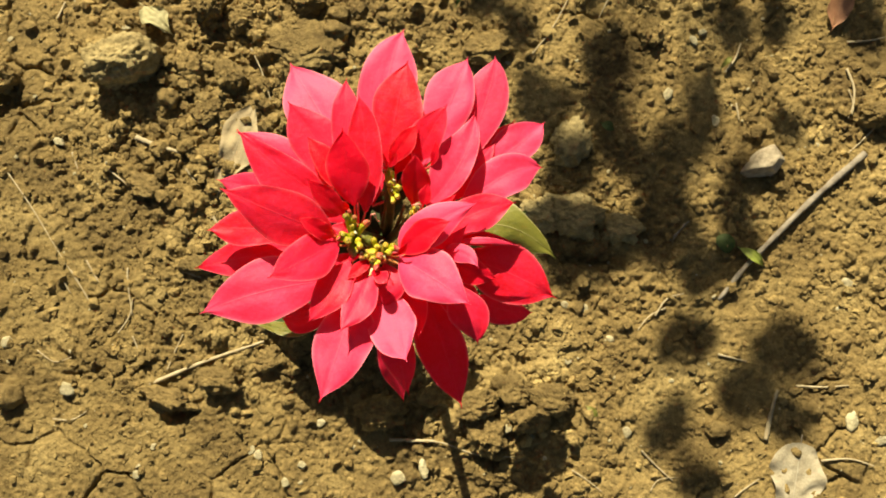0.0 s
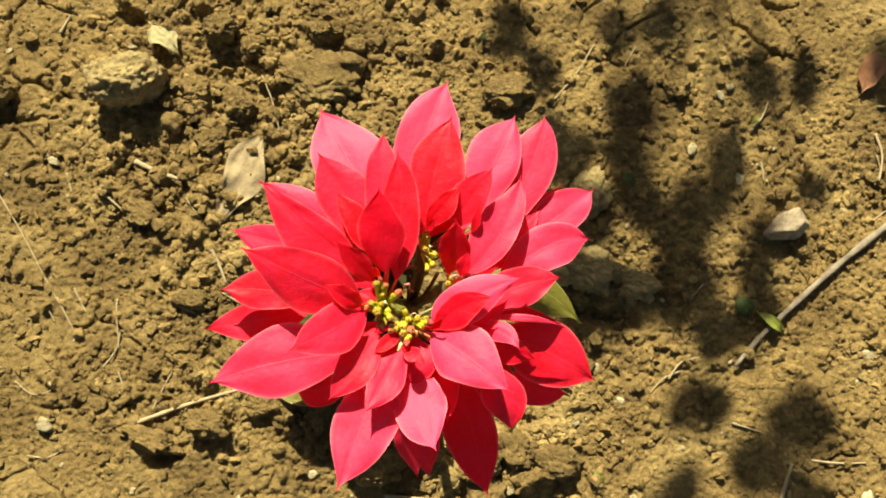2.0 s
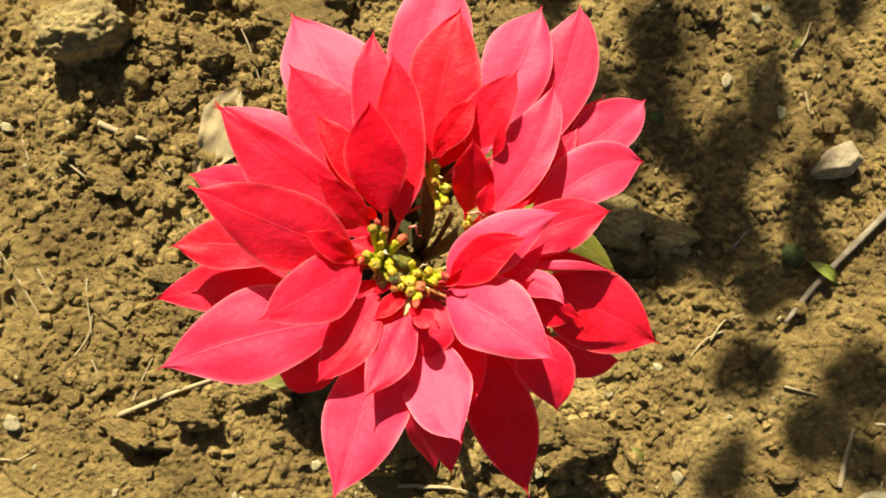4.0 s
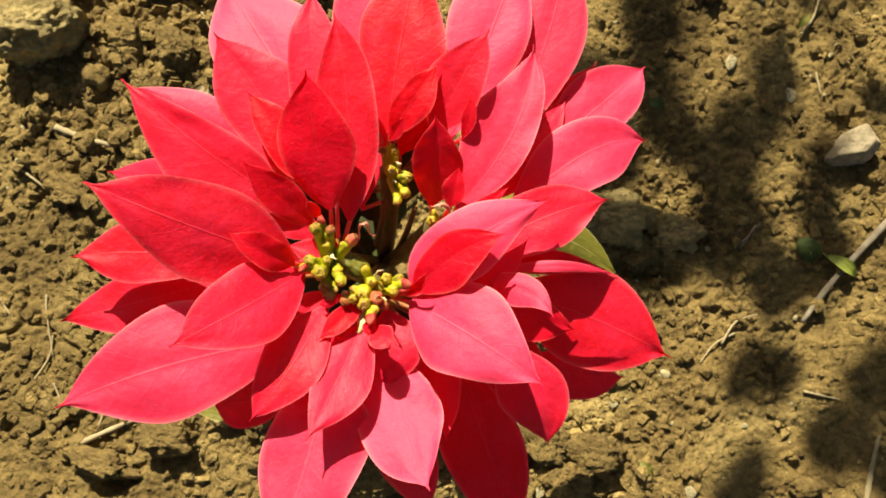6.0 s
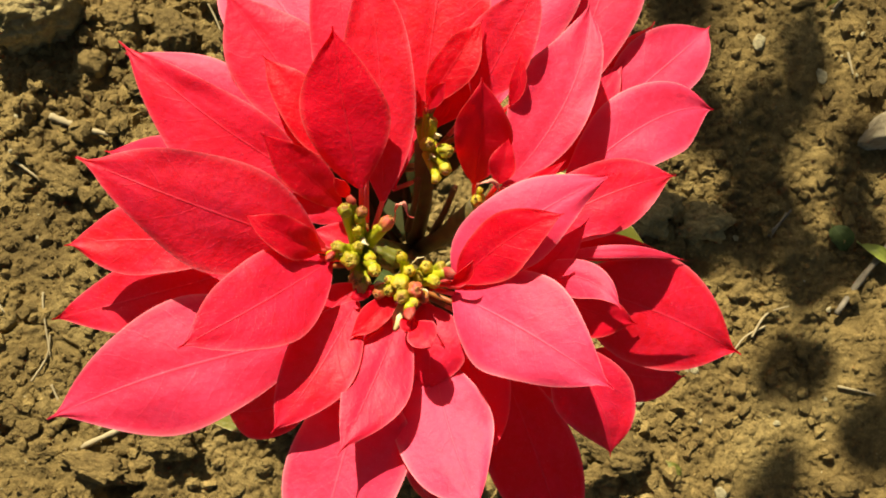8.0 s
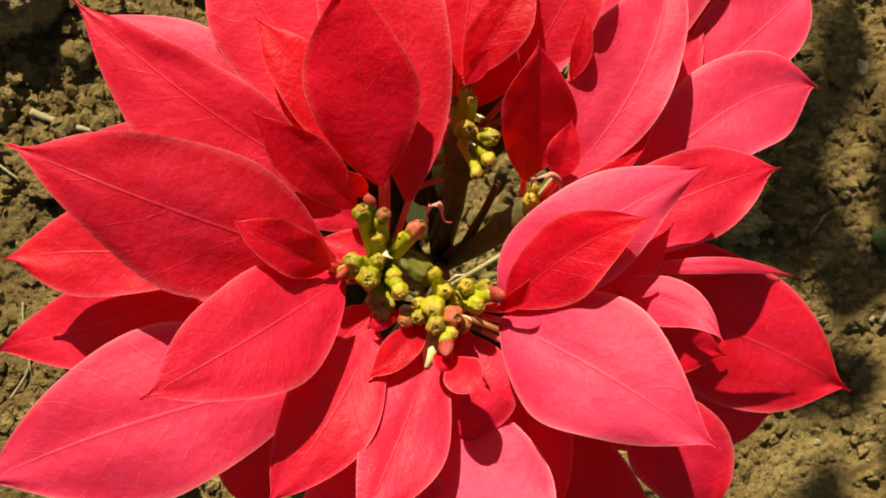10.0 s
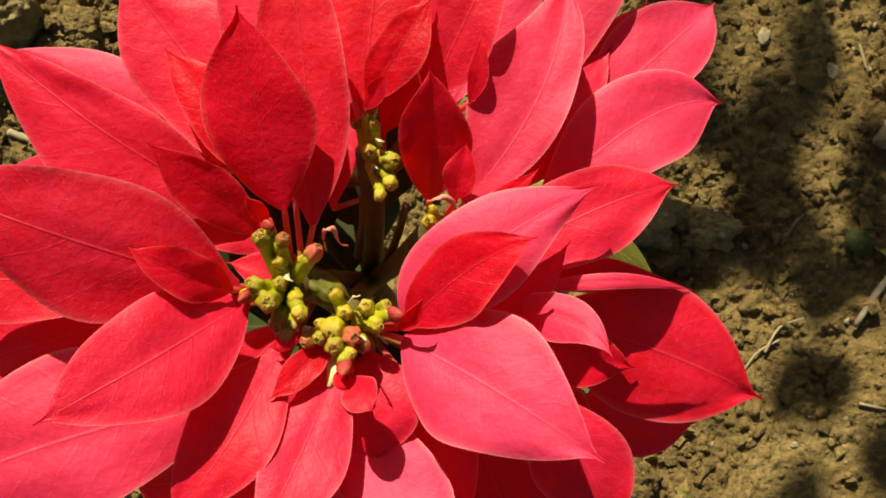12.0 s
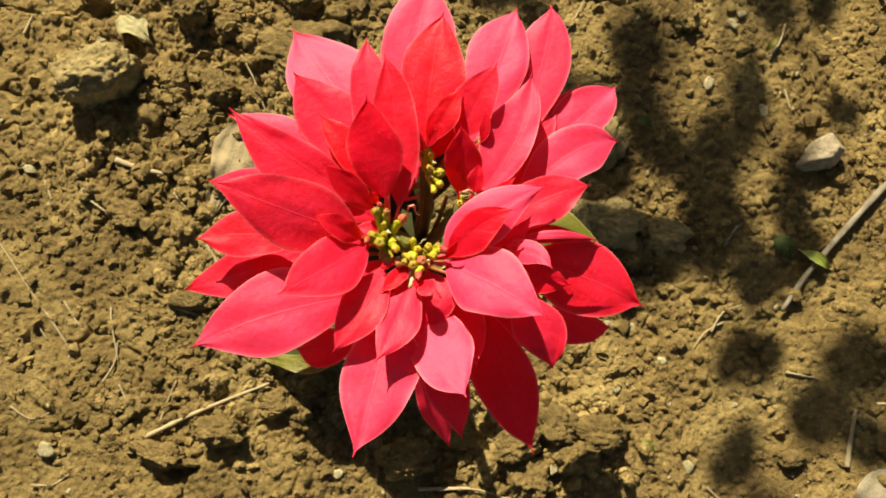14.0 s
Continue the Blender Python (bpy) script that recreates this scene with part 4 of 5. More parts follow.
bract((-0.029, 0.067, 0.580), (-0.025, 0.062, 0.588), (-0.022, 0.058, 0.591), 0.0053, 0.0053, 0.55, 0.10)
bract((-0.035, 0.076, 0.575), (-0.042, 0.069, 0.580), (-0.050, 0.062, 0.582), 0.0048, 0.0045, 0.45, 0.10, skin=bract_young)
bract((0.003, 0.114, 0.577), (0.005, 0.121, 0.581), (0.007, 0.129, 0.583), 0.0048, 0.0045, 0.45, 0.15, skin=bract_young)
bract((-0.052, 0.106, 0.556), (-0.070, 0.115, 0.560), (-0.089, 0.120, 0.556), 0.0086, 0.0086, 0.45, 0.00)
bract((-0.048, 0.081, 0.556), (-0.064, 0.066, 0.560), (-0.073, 0.046, 0.556), 0.0100, 0.0100, 0.45, 0.00)
bract((0.013, 0.119, 0.552), (0.035, 0.141, 0.554), (0.058, 0.167, 0.548), 0.0121, 0.0121, 0.50, 0.00)
bract((0.029, 0.133, 0.545), (0.053, 0.158, 0.547), (0.073, 0.185, 0.540), 0.0109, 0.0109, 0.50, 0.00)
bract((-0.035, 0.073, 0.558), (-0.043, 0.062, 0.562), (-0.051, 0.048, 0.558), 0.0079, 0.0079, 0.45, 0.00)
bract((-0.0151, 0.0791, 0.577), (-0.0104, 0.0812, 0.586), (-0.0074, 0.0864, 0.592), 0.0026, 0.0022, 0.50, 0.25, skin=bract_young)
bract((-0.041, 0.080, 0.574), (-0.046, 0.077, 0.580), (-0.050, 0.076, 0.578), 0.0025, 0.0025, 0.50, -0.20, skin=bract_young)
bract((-0.029, 0.068, 0.574), (-0.030, 0.066, 0.584), (-0.025, 0.064, 0.582), 0.0028, 0.0028, 0.50, -0.20, skin=bract_young)
bract((-0.018, 0.143, 0.545), (-0.005, 0.165, 0.548), (0.007, 0.191, 0.545), 0.0116, 0.0116, 0.50, 0.00)
bract((-0.035, 0.119, 0.545), (-0.032, 0.150, 0.548), (-0.028, 0.179, 0.545), 0.0102, 0.0102, 0.50, 0.00)
bract((-0.043, 0.096, 0.556), (-0.052, 0.098, 0.562), (-0.066, 0.102, 0.560), 0.0073, 0.0073, 0.45, 0.00)
bract((-0.049, 0.111, 0.580), (-0.051, 0.113, 0.586), (-0.053, 0.116, 0.590), 0.0025, 0.0025, 0.45, 0.10, skin=bract_young)
bract((-0.021, 0.142, 0.575), (-0.017, 0.146, 0.581), (-0.014, 0.149, 0.585), 0.0025, 0.0029, 0.45, 0.10, skin=bract_young)
bract((0.010, 0.112, 0.574), (0.018, 0.115, 0.578), (0.027, 0.121, 0.580), 0.0026, 0.0026, 0.45, 0.10, skin=bract_young)
bract((0.009, 0.143, 0.573), (0.012, 0.151, 0.578), (0.013, 0.161, 0.580), 0.0029, 0.0029, 0.45, 0.10, skin=bract_young)

bract((0.004, 0.070, 0.540), (0.026, 0.052, 0.536), (0.046, 0.028, 0.526), 0.0160, 0.0160, 0.50, 0.00)
bract((-0.0670, 0.0455, 0.548), (-0.0865, 0.0361, 0.543), (-0.1041, 0.0368, 0.536), 0.0120, 0.0110, 0.50, -0.05)

# buds: squat, plump cups, each with a sunken mouth ringed by ragged lobes
def revolve(bm, prof, n, shape):
    rings = []
    for r, z in prof:
        rings.append([bm.verts.new(shape(r, 6.2832 * k / n, z)) for k in range(n)])
    for a, b in zip(rings, rings[1:]):
        for k in range(n):
            bm.faces.new((a[k], a[(k + 1) % n], b[(k + 1) % n], b[k]))
    bm.faces.new(rings[-1])


def closed(bm, name, mat):
    bmesh.ops.remove_doubles(bm, verts=bm.verts, dist=1e-4)
    me = bpy.data.meshes.new(name)
    bm.to_mesh(me)
    bm.free()
    me.polygons.foreach_set("use_smooth", [True] * len(me.polygons))
    me.materials.append(mat)
    return me


def bud_mesh(mat, name, seed):
    rng = random.Random(seed)
    ph, sway, ribs = rng.uniform(0, 6), rng.uniform(-0.2, 0.2), rng.uniform(0.04, 0.11)
    low, mouth = rng.uniform(0.8, 1.0), rng.uniform(0.36, 0.52)
    off = Vector((seed * 3.1, seed * 1.7, 0))
    prof = []
    for k in range(13):
        u = k / 12
        prof.append(((math.sin(math.pi * (0.12 + 0.68 * u)) ** 0.75) * (low if u < 0.4 else 1.0), -1.1 + 2.0 * u))
    prof += [(mouth, 0.99), (mouth * 0.75, 0.97), (mouth * 0.5, 0.92), (0.05, 0.90)]

    def shape(r, a, z):
        lump = 1 + 0.16 * noise.noise(Vector((math.cos(a), math.sin(a), z)) * 1.4 + off)
        w = r * lump * (1 + ribs * math.cos(5 * a + ph) * min(1, max(0, z + 1)))
        return (w * math.cos(a) + sway * max(0, z) ** 2, w * math.sin(a) - 0.5 * sway * z, z + 0.09 * math.cos(2 * a + ph) * r)

    bm = bmesh.new()
    revolve(bm, prof, 26, shape)
    return closed(bm, name, mat), sway, mouth


def crown_mesh(mat, name, seed, sway, mouth):
    """Ragged lobes leaning in over the bud's mouth, and a few anthers inside."""
    rng = random.Random(seed)
    bm = bmesh.new()
    for k in range(12):
        rim = k < 8
        a = 0.785 * k + rng.uniform(-0.3, 0.3)
        d = mouth * rng.uniform(0.72, 0.95) if rim else rng.uniform(0.05, 0.25)
        at = Matrix.Translation((d * math.cos(a) + sway * 0.9, d * math.sin(a) - 0.5 * sway, (0.97 if rim else 0.88) + rng.uniform(-0.04, 0.06)))
        at = at @ Euler((0, rng.uniform(-0.9, -0.3) if rim else 0, a)).to_matrix().to_4x4()
        size = (0.10, rng.uniform(0.13, 0.20), rng.uniform(0.14, 0.26), 1) if rim else (0.11, 0.11, rng.uniform(0.1, 0.18), 1)
        bmesh.ops.create_uvsphere(bm, u_segments=8, v_segments=6, radius=1, matrix=at @ Matrix.Diagonal(size))
    return closed(bm, name, mat)


def cap_mesh(seed):
    """A closed red bud, combed by fine pale ridges over its brow."""
    rng = random.Random(seed)
    ph = rng.uniform(0, 6)
    bm = bmesh.new()
    prof = [(math.sin(math.pi * (0.10 + 0.87 * k / 18)) ** 0.8, -1.1 + 2.2 * k / 18) for k in range(19)]

    def shape(r, a, z):
        comb = 0.06 * math.cos(16 * a) * min(1.0, max(0.0, z + 0.1) * 1.6)
        w = r * (1 + comb + 0.08 * math.cos(2 * a + ph))
        return (w * math.cos(a), 0.8 * w * math.sin(a), z + 0.2 * r * math.cos(a + ph))

    revolve(bm, prof, 64, shape)
    return closed(bm, "bud_cap", cap_skin)


BUDS = {}
for tint, skin, count in (("green", bud_green, 5), ("yellow", bud_yellow, 5), ("pink", bud_pink, 4), ("brown", bud_brown, 3)):
    BUDS[tint] = []
    for k in range(count):
        body, sway, mouth = bud_mesh(skin, "bud_" + tint, 10 * k + len(tint))
        BUDS[tint].append((body, crown_mesh(lobe_red if tint in ("pink", "brown") or k % 2 else lobe_mat, "crown", k + len(tint), sway, mouth)))
BUDS["cap"] = [(cap_mesh(k), None) for k in range(3)]
bud_dice = random.Random(3)


def cyathium(hub, x, y, z, r, tint):
    body, crown = bud_dice.choice(BUDS[tint])
    ob = new("cyathium", body)
    ob.parent = poinsettia
    here = Vector((x, y, z))
    lean = Vector((x - hub.x, y - hub.y, 0.011)).normalized()
    lean = (lean + Vector((bud_dice.uniform(-0.35, 0.35), bud_dice.uniform(-0.35, 0.35), 0.1))).normalized()
    wide = bud_dice.uniform(0.95, 1.1)
    q = Vector((0, 0, 1)).rotation_difference(lean) @ Euler((0, 0, bud_dice.uniform(0, 6.28))).to_quaternion()
    ob.matrix_basis = Matrix.LocRotScale(here, q, (r * wide, r * wide * bud_dice.uniform(0.9, 1.08), r * bud_dice.uniform(1.0, 1.3)))
    if crown:
        lob = new("bud_crown", crown)
        lob.parent = ob
    else:
        tagged(ob, "closed red bud with pale ridges")
    bm = bmesh.new()
    foot = here - lean * r * 0.9
    tube(bm, [hub + Vector((0, 0, -0.004)), hub.lerp(foot, 0.5) + Vector((0, 0, -0.0012)), foot, foot + lean * r * 0.5], [0.0032, 0.0024, r * 0.85, r * 0.93], 14)
    part("peduncle", bm, peduncle_mat, poinsettia)


cyathium(HUBS[0], -0.0499, 0.1050, 0.585, 0.0024, "green")
cyathium(HUBS[0], -0.0477, 0.1082, 0.587, 0.0015, "cap")
cyathium(HUBS[0], -0.0445, 0.1043, 0.585, 0.0022, "brown")
cyathium(HUBS[0], -0.0462, 0.0986, 0.581, 0.0022, "yellow")
cyathium(HUBS[0], -0.0363, 0.1000, 0.586, 0.0024, "pink")
cyathium(HUBS[0], -0.0398, 0.0989, 0.583, 0.0013, "yellow")
cyathium(HUBS[0], -0.0527, 0.0929, 0.582, 0.0023, "green")
cyathium(HUBS[0], -0.0487, 0.0881, 0.586, 0.0028, "green")
cyathium(HUBS[0], -0.0465, 0.0929, 0.580, 0.0022, "green")
cyathium(HUBS[0], -0.0423, 0.0890, 0.580, 0.0021, "yellow")
cyathium(HUBS[0], -0.0408, 0.0848, 0.584, 0.0022, "yellow")
cyathium(HUBS[0], -0.0475, 0.0827, 0.579, 0.0024, "brown")
cyathium(HUBS[0], -0.0557, 0.0898, 0.583, 0.0022, "cap")
cyathium(HUBS[0], -0.0460, 0.0792, 0.578, 0.0024, "pink")
cyathium(HUBS[0], -0.0443, 0.0818, 0.578, 0.0017, "green")
cyathium(HUBS[1], -0.0315, 0.0888, 0.579, 0.0019, "yellow")
cyathium(HUBS[1], -0.0290, 0.0841, 0.580, 0.0022, "yellow")
cyathium(HUBS[1], -0.0232, 0.0850, 0.579, 0.0022, "yellow")
cyathium(HUBS[1], -0.0261, 0.0822, 0.577, 0.0020, "yellow")
cyathium(HUBS[1], -0.0184, 0.0848, 0.579, 0.0021, "green")
cyathium(HUBS[1], -0.0211, 0.0804, 0.579, 0.0023, "yellow")
cyathium(HUBS[1], -0.0155, 0.0827, 0.582, 0.0023, "cap")
cyathium(HUBS[1], -0.0244, 0.0811, 0.575, 0.0016, "yellow")
cyathium(HUBS[1], -0.0356, 0.0813, 0.578, 0.0019, "yellow")
cyathium(HUBS[1], -0.0321, 0.0801, 0.582, 0.0030, "yellow")
cyathium(HUBS[1], -0.0361, 0.0778, 0.579, 0.0023, "green")
cyathium(HUBS[1], -0.0395, 0.0773, 0.579, 0.0023, "pink")
cyathium(HUBS[1], -0.0274, 0.0773, 0.582, 0.0025, "pink")
cyathium(HUBS[1], -0.0247, 0.0750, 0.579, 0.0019, "pink")
cyathium(HUBS[1], -0.0317, 0.0753, 0.584, 0.0024, "green")
cyathium(HUBS[1], -0.0281, 0.0732, 0.583, 0.0019, "yellow")
cyathium(HUBS[1], -0.0293, 0.0698, 0.586, 0.0022, "cap")
cyathium(HUBS[1], -0.0346, 0.0783, 0.577, 0.0020, "green")
cyathium(HUBS[2], -0.0190, 0.1383, 0.571, 0.0018, "green")
cyathium(HUBS[2], -0.0207, 0.1304, 0.572, 0.0022, "green")
cyathium(HUBS[2], -0.0148, 0.1270, 0.574, 0.0026, "green")
cyathium(HUBS[2], -0.0152, 0.1210, 0.573, 0.0022, "yellow")
cyathium(HUBS[2], -0.0185, 0.1183, 0.569, 0.0018, "yellow")
cyathium(HUBS[2], -0.0198, 0.1424, 0.574, 0.0020, "cap")
cyathium(HUBS[2], -0.0173, 0.1291, 0.572, 0.0011, "pink")
cyathium(HUBS[2], -0.0243, 0.1402, 0.566, 0.0016, "brown")
cyathium(HUBS[3], -0.0047, 0.1084, 0.576, 0.0021, "yellow")
cyathium(HUBS[3], -0.0034, 0.1120, 0.576, 0.0012, "yellow")

# the lumpy green heart that joins the bud clusters
bm = bmesh.new()
bmesh.ops.create_icosphere(bm, subdivisions=4, radius=1)
for v in bm.verts:
    d = v.co.copy()
    k = 1 + 0.22 * noise.noise(d * 1.7) + 0.14 * noise.noise(d * 4.3) + 0.05 * noise.noise(d * 11)
    v.co = Vector((-0.0385, 0.0926, 0.5550)) + Euler((0, 0, radians(-35))).to_matrix() @ Vector((d.x * k * 0.0105, d.y * k * 0.0048, d.z * k * 0.0085))
part("receptacle", bm, heart_mat, poinsettia, "lumpy olive-green heart of the flower")
for low, high in (((-0.0204, 0.1035, 0.515), (-0.0114, 0.1170, 0.556)), ((-0.0307, 0.1068, 0.515), (-0.0250, 0.1212, 0.552))):
    bm = bmesh.new()
    tube(bm, [low, [(p + q) / 2 + 0.001 for p, q in zip(low, high)], high], [0.0017, 0.0013, 0.0012], 10)
    part("petiole", bm, petiole_dark, poinsettia, "dark reddish petiole in the heart")

# withered little bracts, rolled up between the buds
def ribbon(pts, widths, label, mat=withered):
    """A narrow curled strip: flat, twisted along its way, with a frayed edge."""
    bm = bmesh.new()
    rows = []
    n = len(pts) - 1
    for i in range(n * 6 + 1):
        s = i / 6
        k = min(int(s), n - 1)
        f = s - k
        p = [Vector(pts[max(0, min(n, k + d))]) for d in (-1, 0, 1, 2)]
        c = 0.5 * (2 * p[1] + (p[2] - p[0]) * f + (2 * p[0] - 5 * p[1] + 4 * p[2] - p[3]) * f * f + (3 * p[1] - p[0] - 3 * p[2] + p[3]) * f ** 3)
        d = (p[2] - p[1]).normalized()
        side = d.cross(Vector((0.2, 0.3, 1)).normalized()).normalized()
        side = (side + d.cross(side) * math.sin(2.2 * s)).normalized()
        up = d.cross(side)
        w = widths[k] * (1 - f) + widths[k + 1] * f
        frill = 1 + 0.18 * math.sin(i * 2.4)
        rows.append([(c + side * (v * w * (frill if v > 0 else 1)) + up * (w * 0.5 * v * v + z)) for v, z in ((-1, 0), (-0.4, 0), (0.3, 0), (1, 0), (1, 0.00012), (0.3, 0.00018), (-0.4, 0.00018), (-1, 0.00012))])
    vs = [[bm.verts.new(q) for q in r] for r in rows]
    for a, b in zip(vs, vs[1:]):
        for k in range(8):
            bm.faces.new((a[k], a[(k + 1) % 8], b[(k + 1) % 8], b[k]))
    bm.faces.new(vs[0][::-1])
    bm.faces.new(vs[-1])
    part("bract", bm, mat, poinsettia, label)


ribbon([(-0.0336, 0.1015, 0.578), (-0.0328, 0.1035, 0.588), (-0.0318, 0.1055, 0.593), (-0.0300, 0.1056, 0.594), (-0.0289, 0.1038, 0.592), (-0.0283, 0.1021, 0.588), (-0.0265, 0.1018, 0.586)], [0.0002, 0.0004, 0.0007, 0.0008, 0.0006, 0.0004, 0.0001], "tiny withered curled pink bract")
ribbon([(-0.0052, 0.1080, 0.576), (-0.0049, 0.1107, 0.582), (-0.0040, 0.1126, 0.587), (-0.0006, 0.1130, 0.589), (0.0026, 0.1112, 0.586), (0.0032, 0.1090, 0.580)], [0.0002, 0.0003, 0.0006, 0.0008, 0.0008, 0.0003], "tiny curled orange-pink bract with a frayed edge")

ribbon([(-0.0255, 0.0778, 0.582), (-0.0239, 0.0772, 0.588), (-0.0228, 0.0764, 0.590), (-0.0228, 0.0753, 0.589), (-0.0236, 0.0746, 0.587)], [0.0002, 0.0003, 0.0003, 0.0002, 0.0001], "pale curled style of a bud", style_mat)
ribbon([(-0.0278, 0.0872, 0.580), (-0.0265, 0.0879, 0.585), (-0.0252, 0.0880, 0.588), (-0.0239, 0.0880, 0.589)], [0.0005, 0.0006, 0.0004, 0.0001], "pale withered scale among the buds", style_mat)
ribbon([(-0.0478, 0.0965, 0.576), (-0.0454, 0.0957, 0.580), (-0.0437, 0.0944, 0.582), (-0.0425, 0.0933, 0.582)], [0.0007, 0.0011, 0.0008, 0.0001], "pale withered scale among the buds", style_mat)
ribbon([(-0.0512, 0.0923, 0.576), (-0.0516, 0.0910, 0.582), (-0.0525, 0.0902, 0.583)], [0.0003, 0.0005, 0.0002], "pale withered scale among the buds", style_mat)
ribbon([(-0.0415, 0.0795, 0.577), (-0.0401, 0.0803, 0.580), (-0.0385, 0.0808, 0.581)], [0.0008, 0.0008, 0.0003], "pale withered scale among the buds", style_mat)
ribbon([(-0.0203, 0.1257, 0.560), (-0.0204, 0.1266, 0.566), (-0.0194, 0.1272, 0.570), (-0.0187, 0.1253, 0.572)], [0.0006, 0.0009, 0.0008, 0.0002], "pale withered scale among the buds", style_mat)
ribbon([(-0.0173, 0.1331, 0.568), (-0.0178, 0.1328, 0.574), (-0.0171, 0.1323, 0.578), (-0.0161, 0.1315, 0.578)], [0.0005, 0.0010, 0.0010, 0.0003], "pale withered scale among the buds", style_mat)
ribbon([(-0.0211, 0.0777, 0.570), (-0.0195, 0.0761, 0.572), (-0.0180, 0.0748, 0.572)], [0.0003, 0.0005, 0.0001], "pale withered scale among the buds", style_mat)


def green_leaf(base, mid, tip, w, cup, mat=leaf_green, roll=0.0, wave=0.16):
    counter[0] += 1
    bm = bmesh.new()
    leaf_surface(bm, base, mid, tip, w, w, 0.42, cup, roll, wave, counter[0], 26, 12, 0.0006)
    b3 = Vector(base)
    low = Vector((FOOT.x, FOOT.y + 0.006, b3.z - 0.025))
    tube(bm, [low, low.lerp(b3, 0.6) + Vector((0, 0, 0.004)), b3, arc(base, mid, tip, 0.06)], [0.0019, 0.0016, 0.0014, 0.0006], 7)
    return part("leaf", bm, mat, poinsettia, "broad green lower leaf")


green_leaf((0.015, 0.120, 0.330), (0.078, 0.132, 0.325), (0.134, 0.100, 0.300), 0.030, -0.35, leaf_turning, 0.0, 0.55)
green_leaf((-0.0802, 0.0315, 0.490), (-0.1097, 0.0294, 0.492), (-0.1388, 0.0351, 0.482), 0.0062, 0.05, leaf_turning, 0.0, 0.4)
# Added leaves, hidden under the bracts, that block sun from the centre.
green_leaf((-0.032, 0.120, 0.500), (-0.030, 0.185, 0.508), (-0.022, 0.240, 0.440), 0.042, -0.2, leaf_shaded)
green_leaf((-0.045, 0.115, 0.500), (-0.072, 0.170, 0.505), (-0.092, 0.222, 0.440), 0.040, -0.2, leaf_shaded)
green_leaf((-0.055, 0.110, 0.500), (-0.095, 0.142, 0.505), (-0.128, 0.172, 0.440), 0.036, -0.2, leaf_shaded)
# Added filler leaves that darken the gaps between the bracts.
green_leaf((-0.045, 0.110, 0.410), (-0.056, 0.140, 0.410), (-0.070, 0.195, 0.395), 0.034, 0.0, leaf_shaded)
green_leaf((-0.045, 0.100, 0.430), (-0.070, 0.107, 0.430), (-0.112, 0.114, 0.415), 0.028, 0.0, leaf_shaded)
green_leaf((-0.035, 0.085, 0.450), (-0.045, 0.065, 0.448), (-0.060, 0.030, 0.435), 0.022, 0.0, leaf_shaded)
green_leaf((-0.022, 0.085, 0.455), (-0.010, 0.065, 0.454), (0.008, 0.030, 0.440), 0.022, 0.0, leaf_shaded)
green_leaf((0.024, 0.115, 0.250), (0.076, 0.138, 0.245), (0.112, 0.160, 0.232), 0.030, 0.0)
green_leaf((-0.065, 0.080, 0.150), (-0.115, 0.070, 0.148), (-0.175, 0.075, 0.130), 0.040, 0.0)
green_leaf((-0.055, 0.110, 0.140), (-0.095, 0.130, 0.138), (-0.150, 0.150, 0.120), 0.040, 0.0)
green_leaf((-0.025, 0.070, 0.110), (-0.035, 0.040, 0.105), (-0.050, 0.005, 0.090), 0.034, 0.0)
green_leaf((-0.050, 0.075, 0.120), (-0.085, 0.050, 0.118), (-0.130, 0.020, 0.100), 0.040, 0.0)
green_leaf((-0.060, 0.090, 0.130), (-0.130, 0.094, 0.120), (-0.225, 0.100, 0.085), 0.042, 0.0)
green_leaf((-0.060, 0.085, 0.090), (-0.165, 0.082, 0.072), (-0.258, 0.086, 0.045), 0.050, 0.0)
green_leaf((-0.080, 0.095, 0.080), (-0.180, 0.090, 0.065), (-0.250, 0.088, 0.048), 0.045, 0.0)
green_leaf((-0.060, 0.085, 0.130), (-0.155, 0.070, 0.110), (-0.235, 0.060, 0.090), 0.044, 0.0)
green_leaf((0.000, 0.085, 0.105), (0.015, 0.060, 0.100), (0.030, 0.020, 0.085), 0.026, 0.0)

for x, y, z, r in ((-0.1285, 0.050, 0.5795, 0.0013), (-0.118, 0.041, 0.5795, 0.0010), (-0.137, 0.047, 0.5795, 0.0008)):
    bm = bmesh.new()
    bmesh.ops.create_icosphere(bm, subdivisions=2, radius=r, matrix=pose(x, y, z) @ Matrix.Diagonal((1, 0.8, 0.9, 1)))
    part("speck", bm, pale_stone, poinsettia, "tiny white fleck")

# ---- the shrub that shades the bed, standing beyond it ----
shrub = tagged(new("shrub"), "tall leafy green shrub shading the soil bed", "shrub")
ROOT = Vector((0.0, 2.95, 0.0))
CROWN = Vector((-0.15, 2.75, 1.7))
bm = bmesh.new()
tube(bm, [ROOT + Vector((0, 0, -0.02)), ROOT.lerp(CROWN, 0.5) + Vector((0.03, 0.05, 0)), CROWN], [0.022, 0.017, 0.012], 10)
part("trunk", bm, bark, shrub)
HIGH = 1.65
shade_dice = random.Random(11)


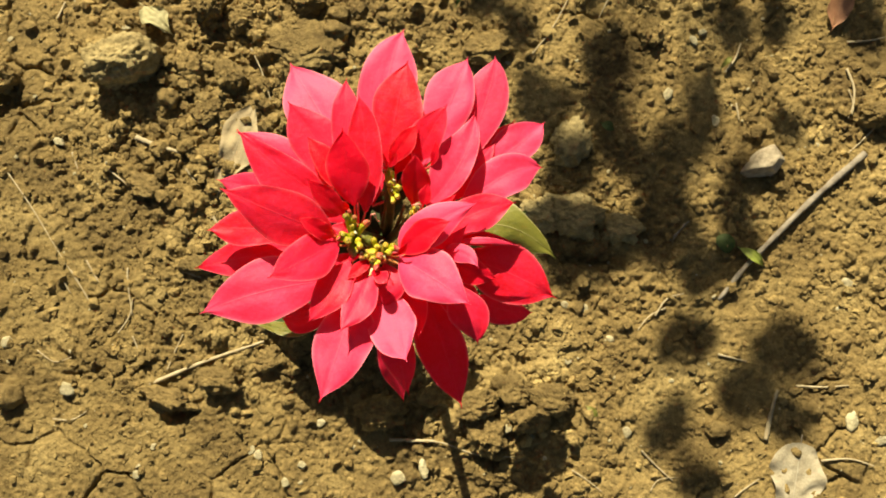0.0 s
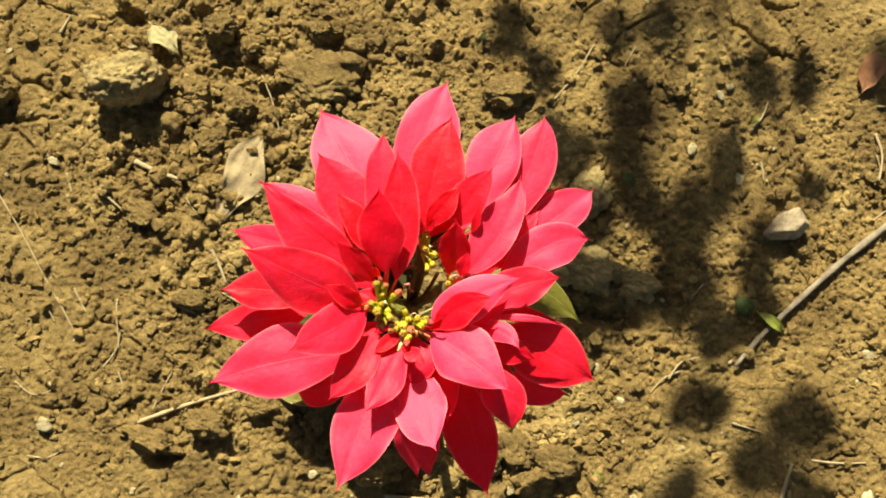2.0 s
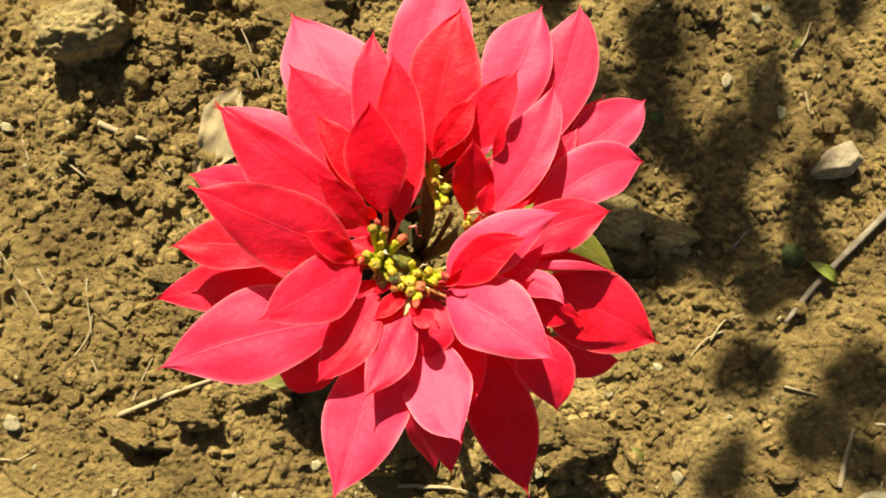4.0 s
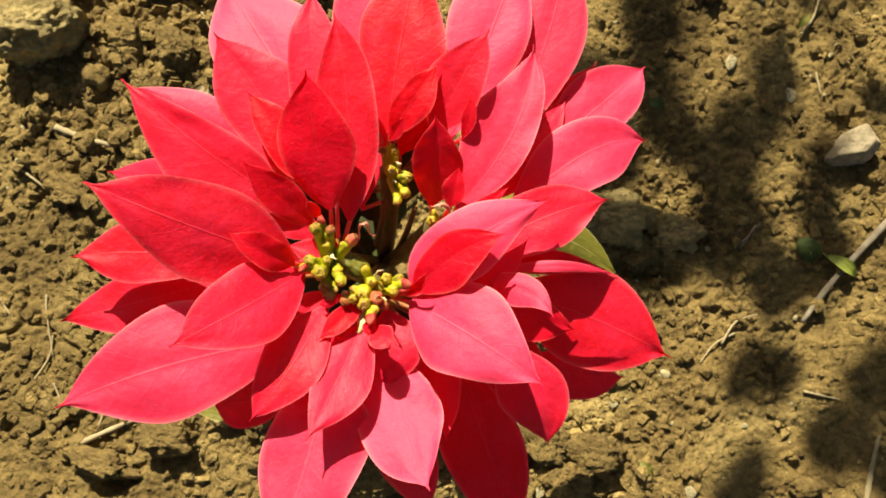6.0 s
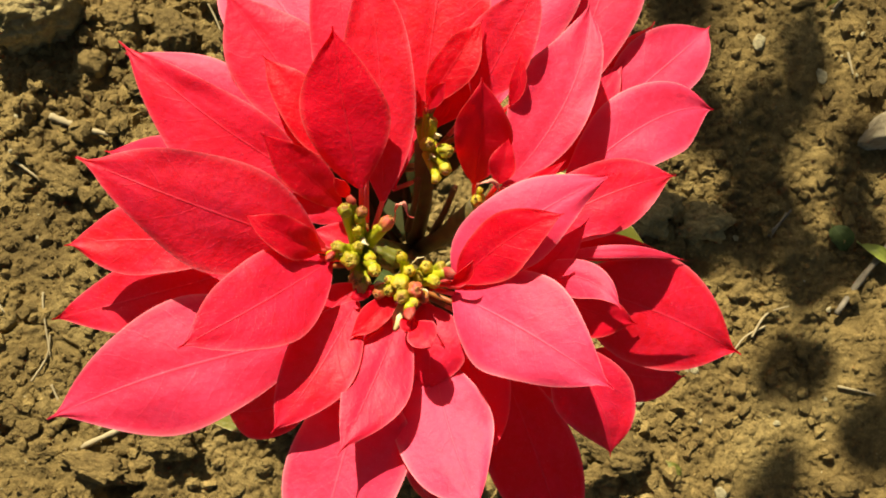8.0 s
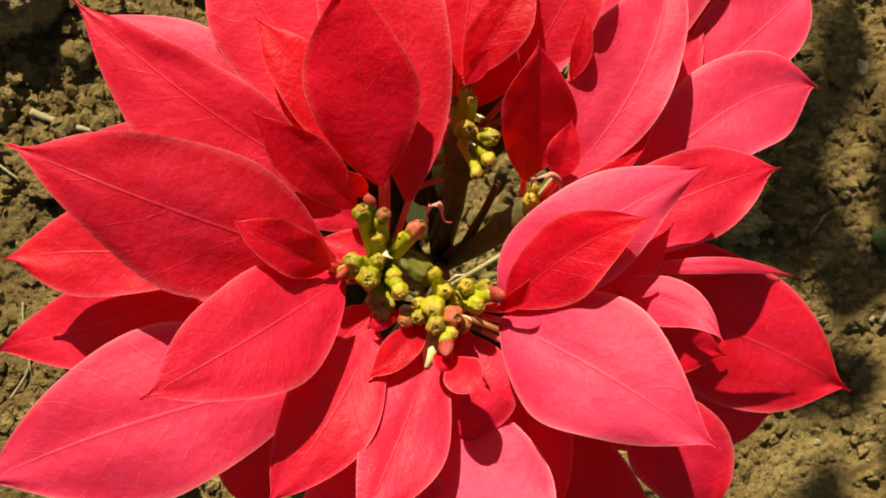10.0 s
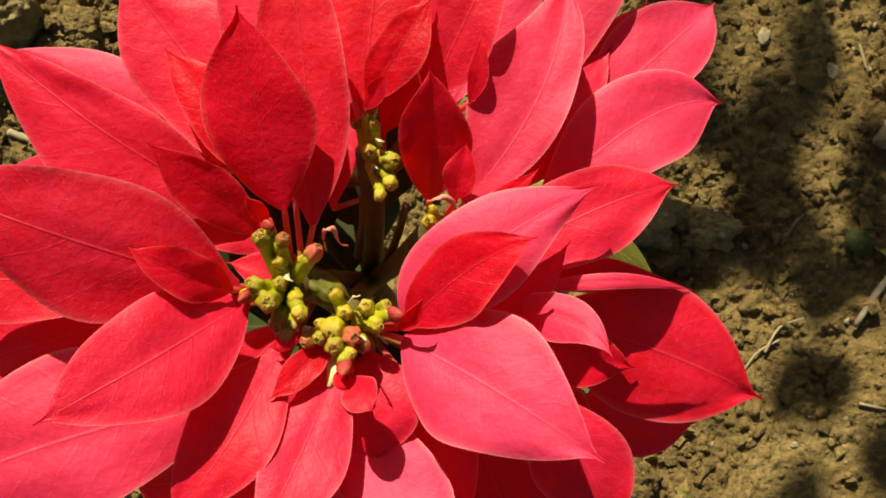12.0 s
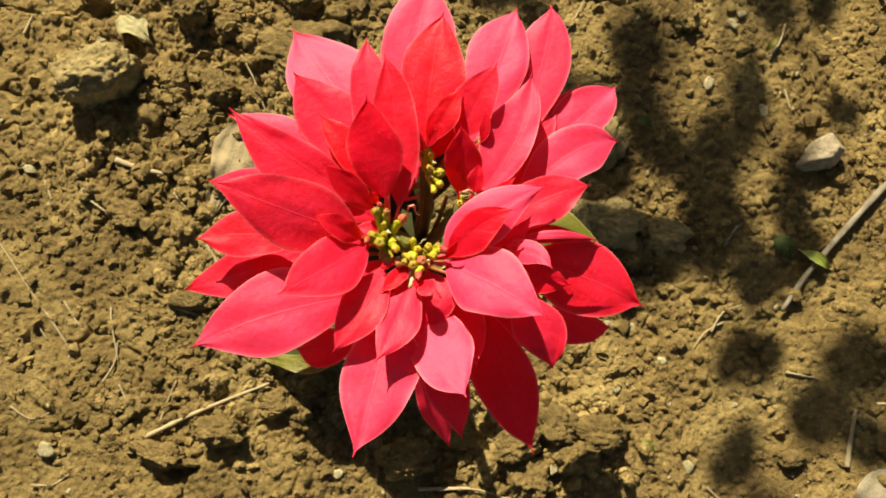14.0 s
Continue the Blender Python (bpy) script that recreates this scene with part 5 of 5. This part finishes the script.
def shade_leaf(gx, gy, w, h, turn):
    z = HIGH + shade_dice.uniform(-0.08, 0.08)
    c = Vector((gx, gy, 0)) + Vector((-0.32, 1.18, 1.0)) * z
    a = radians(turn)
    d = Vector((-math.sin(a), math.cos(a), 0)) * h
    bm = bmesh.new()
    leaf_surface(bm, c + d, c + Vector((0, 0, 0.006)), c - d, w, w, 0.46, 0.0, 0, 0.15, int(gx * 1000) % 97, 16, 8, 0.0006, 0.9)
    tube(bm, [c + d * 1.3 + Vector((0, 0, 0.02)), c + d], [0.0016, 0.0012], 6)
    part("leaf", bm, leaf_green, shrub)
    end = c + d * 1.3 + Vector((0, 0, 0.02))
    bm = bmesh.new()
    start = ROOT.lerp(CROWN, shade_dice.uniform(0.78, 0.98))
    tube(bm, [start, start.lerp(end, 0.45) + Vector((shade_dice.uniform(-0.03, 0.03), 0, 0.10)), start.lerp(end, 0.8) + Vector((0, shade_dice.uniform(-0.02, 0.02), 0.07)), end], [0.0030, 0.0020, 0.0013, 0.0009], 6)
    part("twig", bm, bark, shrub)


shade_leaf(0.436, 0.460, 0.030, 0.058, 0)
shade_leaf(0.500, 0.468, 0.025, 0.050, 5)
shade_leaf(0.627, 0.473, 0.036, 0.073, 15)
shade_leaf(0.386, 0.321, 0.029, 0.077, -12)
shade_leaf(0.431, 0.211, 0.025, 0.073, -15)
shade_leaf(0.444, 0.146, 0.024, 0.050, 0)
shade_leaf(0.510, 0.314, 0.025, 0.033, 30)
shade_leaf(0.317, 0.156, 0.041, 0.054, 20)
shade_leaf(0.355, 0.013, 0.050, 0.045, 30)
shade_leaf(0.490, -0.006, 0.053, 0.050, 0)
shade_leaf(0.430, -0.062, 0.042, 0.048, 0)
shade_leaf(0.490, -0.100, 0.038, 0.041, 10)
shade_leaf(0.319, -0.106, 0.031, 0.056, -30)
shade_leaf(0.257, 0.401, 0.033, 0.073, -10)
shade_leaf(0.162, 0.336, 0.036, 0.073, 20)
shade_leaf(0.200, 0.237, 0.045, 0.045, 40)
shade_leaf(0.328, 0.252, 0.036, 0.073, -15)
shade_leaf(0.341, 0.171, 0.038, 0.064, 0)
shade_leaf(0.253, 0.148, 0.054, 0.045, 60)
shade_leaf(0.177, 0.149, 0.041, 0.045, 0)
shade_leaf(0.196, 0.109, 0.045, 0.027, 0)
shade_leaf(0.132, 0.453, 0.027, 0.041, 0)
shade_leaf(0.378, 0.107, 0.032, 0.050, -20)
shade_leaf(0.410, 0.115, 0.027, 0.041, 20)
shade_leaf(0.083, 0.487, 0.036, 0.027, 0)
shade_leaf(0.367, -0.179, 0.036, 0.045, 30)
shade_leaf(0.261, 0.294, 0.036, 0.053, 10)
shade_leaf(0.243, 0.347, 0.033, 0.040, -20)
shade_leaf(0.235, 0.521, 0.030, 0.050, 10)
shade_leaf(0.294, 0.536, 0.032, 0.045, 0)
shade_leaf(0.086, 0.529, 0.028, 0.040, 20)
shade_leaf(0.253, 0.404, 0.030, 0.045, -15)
shade_leaf(0.249, 0.406, 0.032, 0.045, 30)
shade_leaf(0.182, 0.340, 0.030, 0.040, -20)
shade_leaf(0.292, 0.261, 0.026, 0.045, 10)
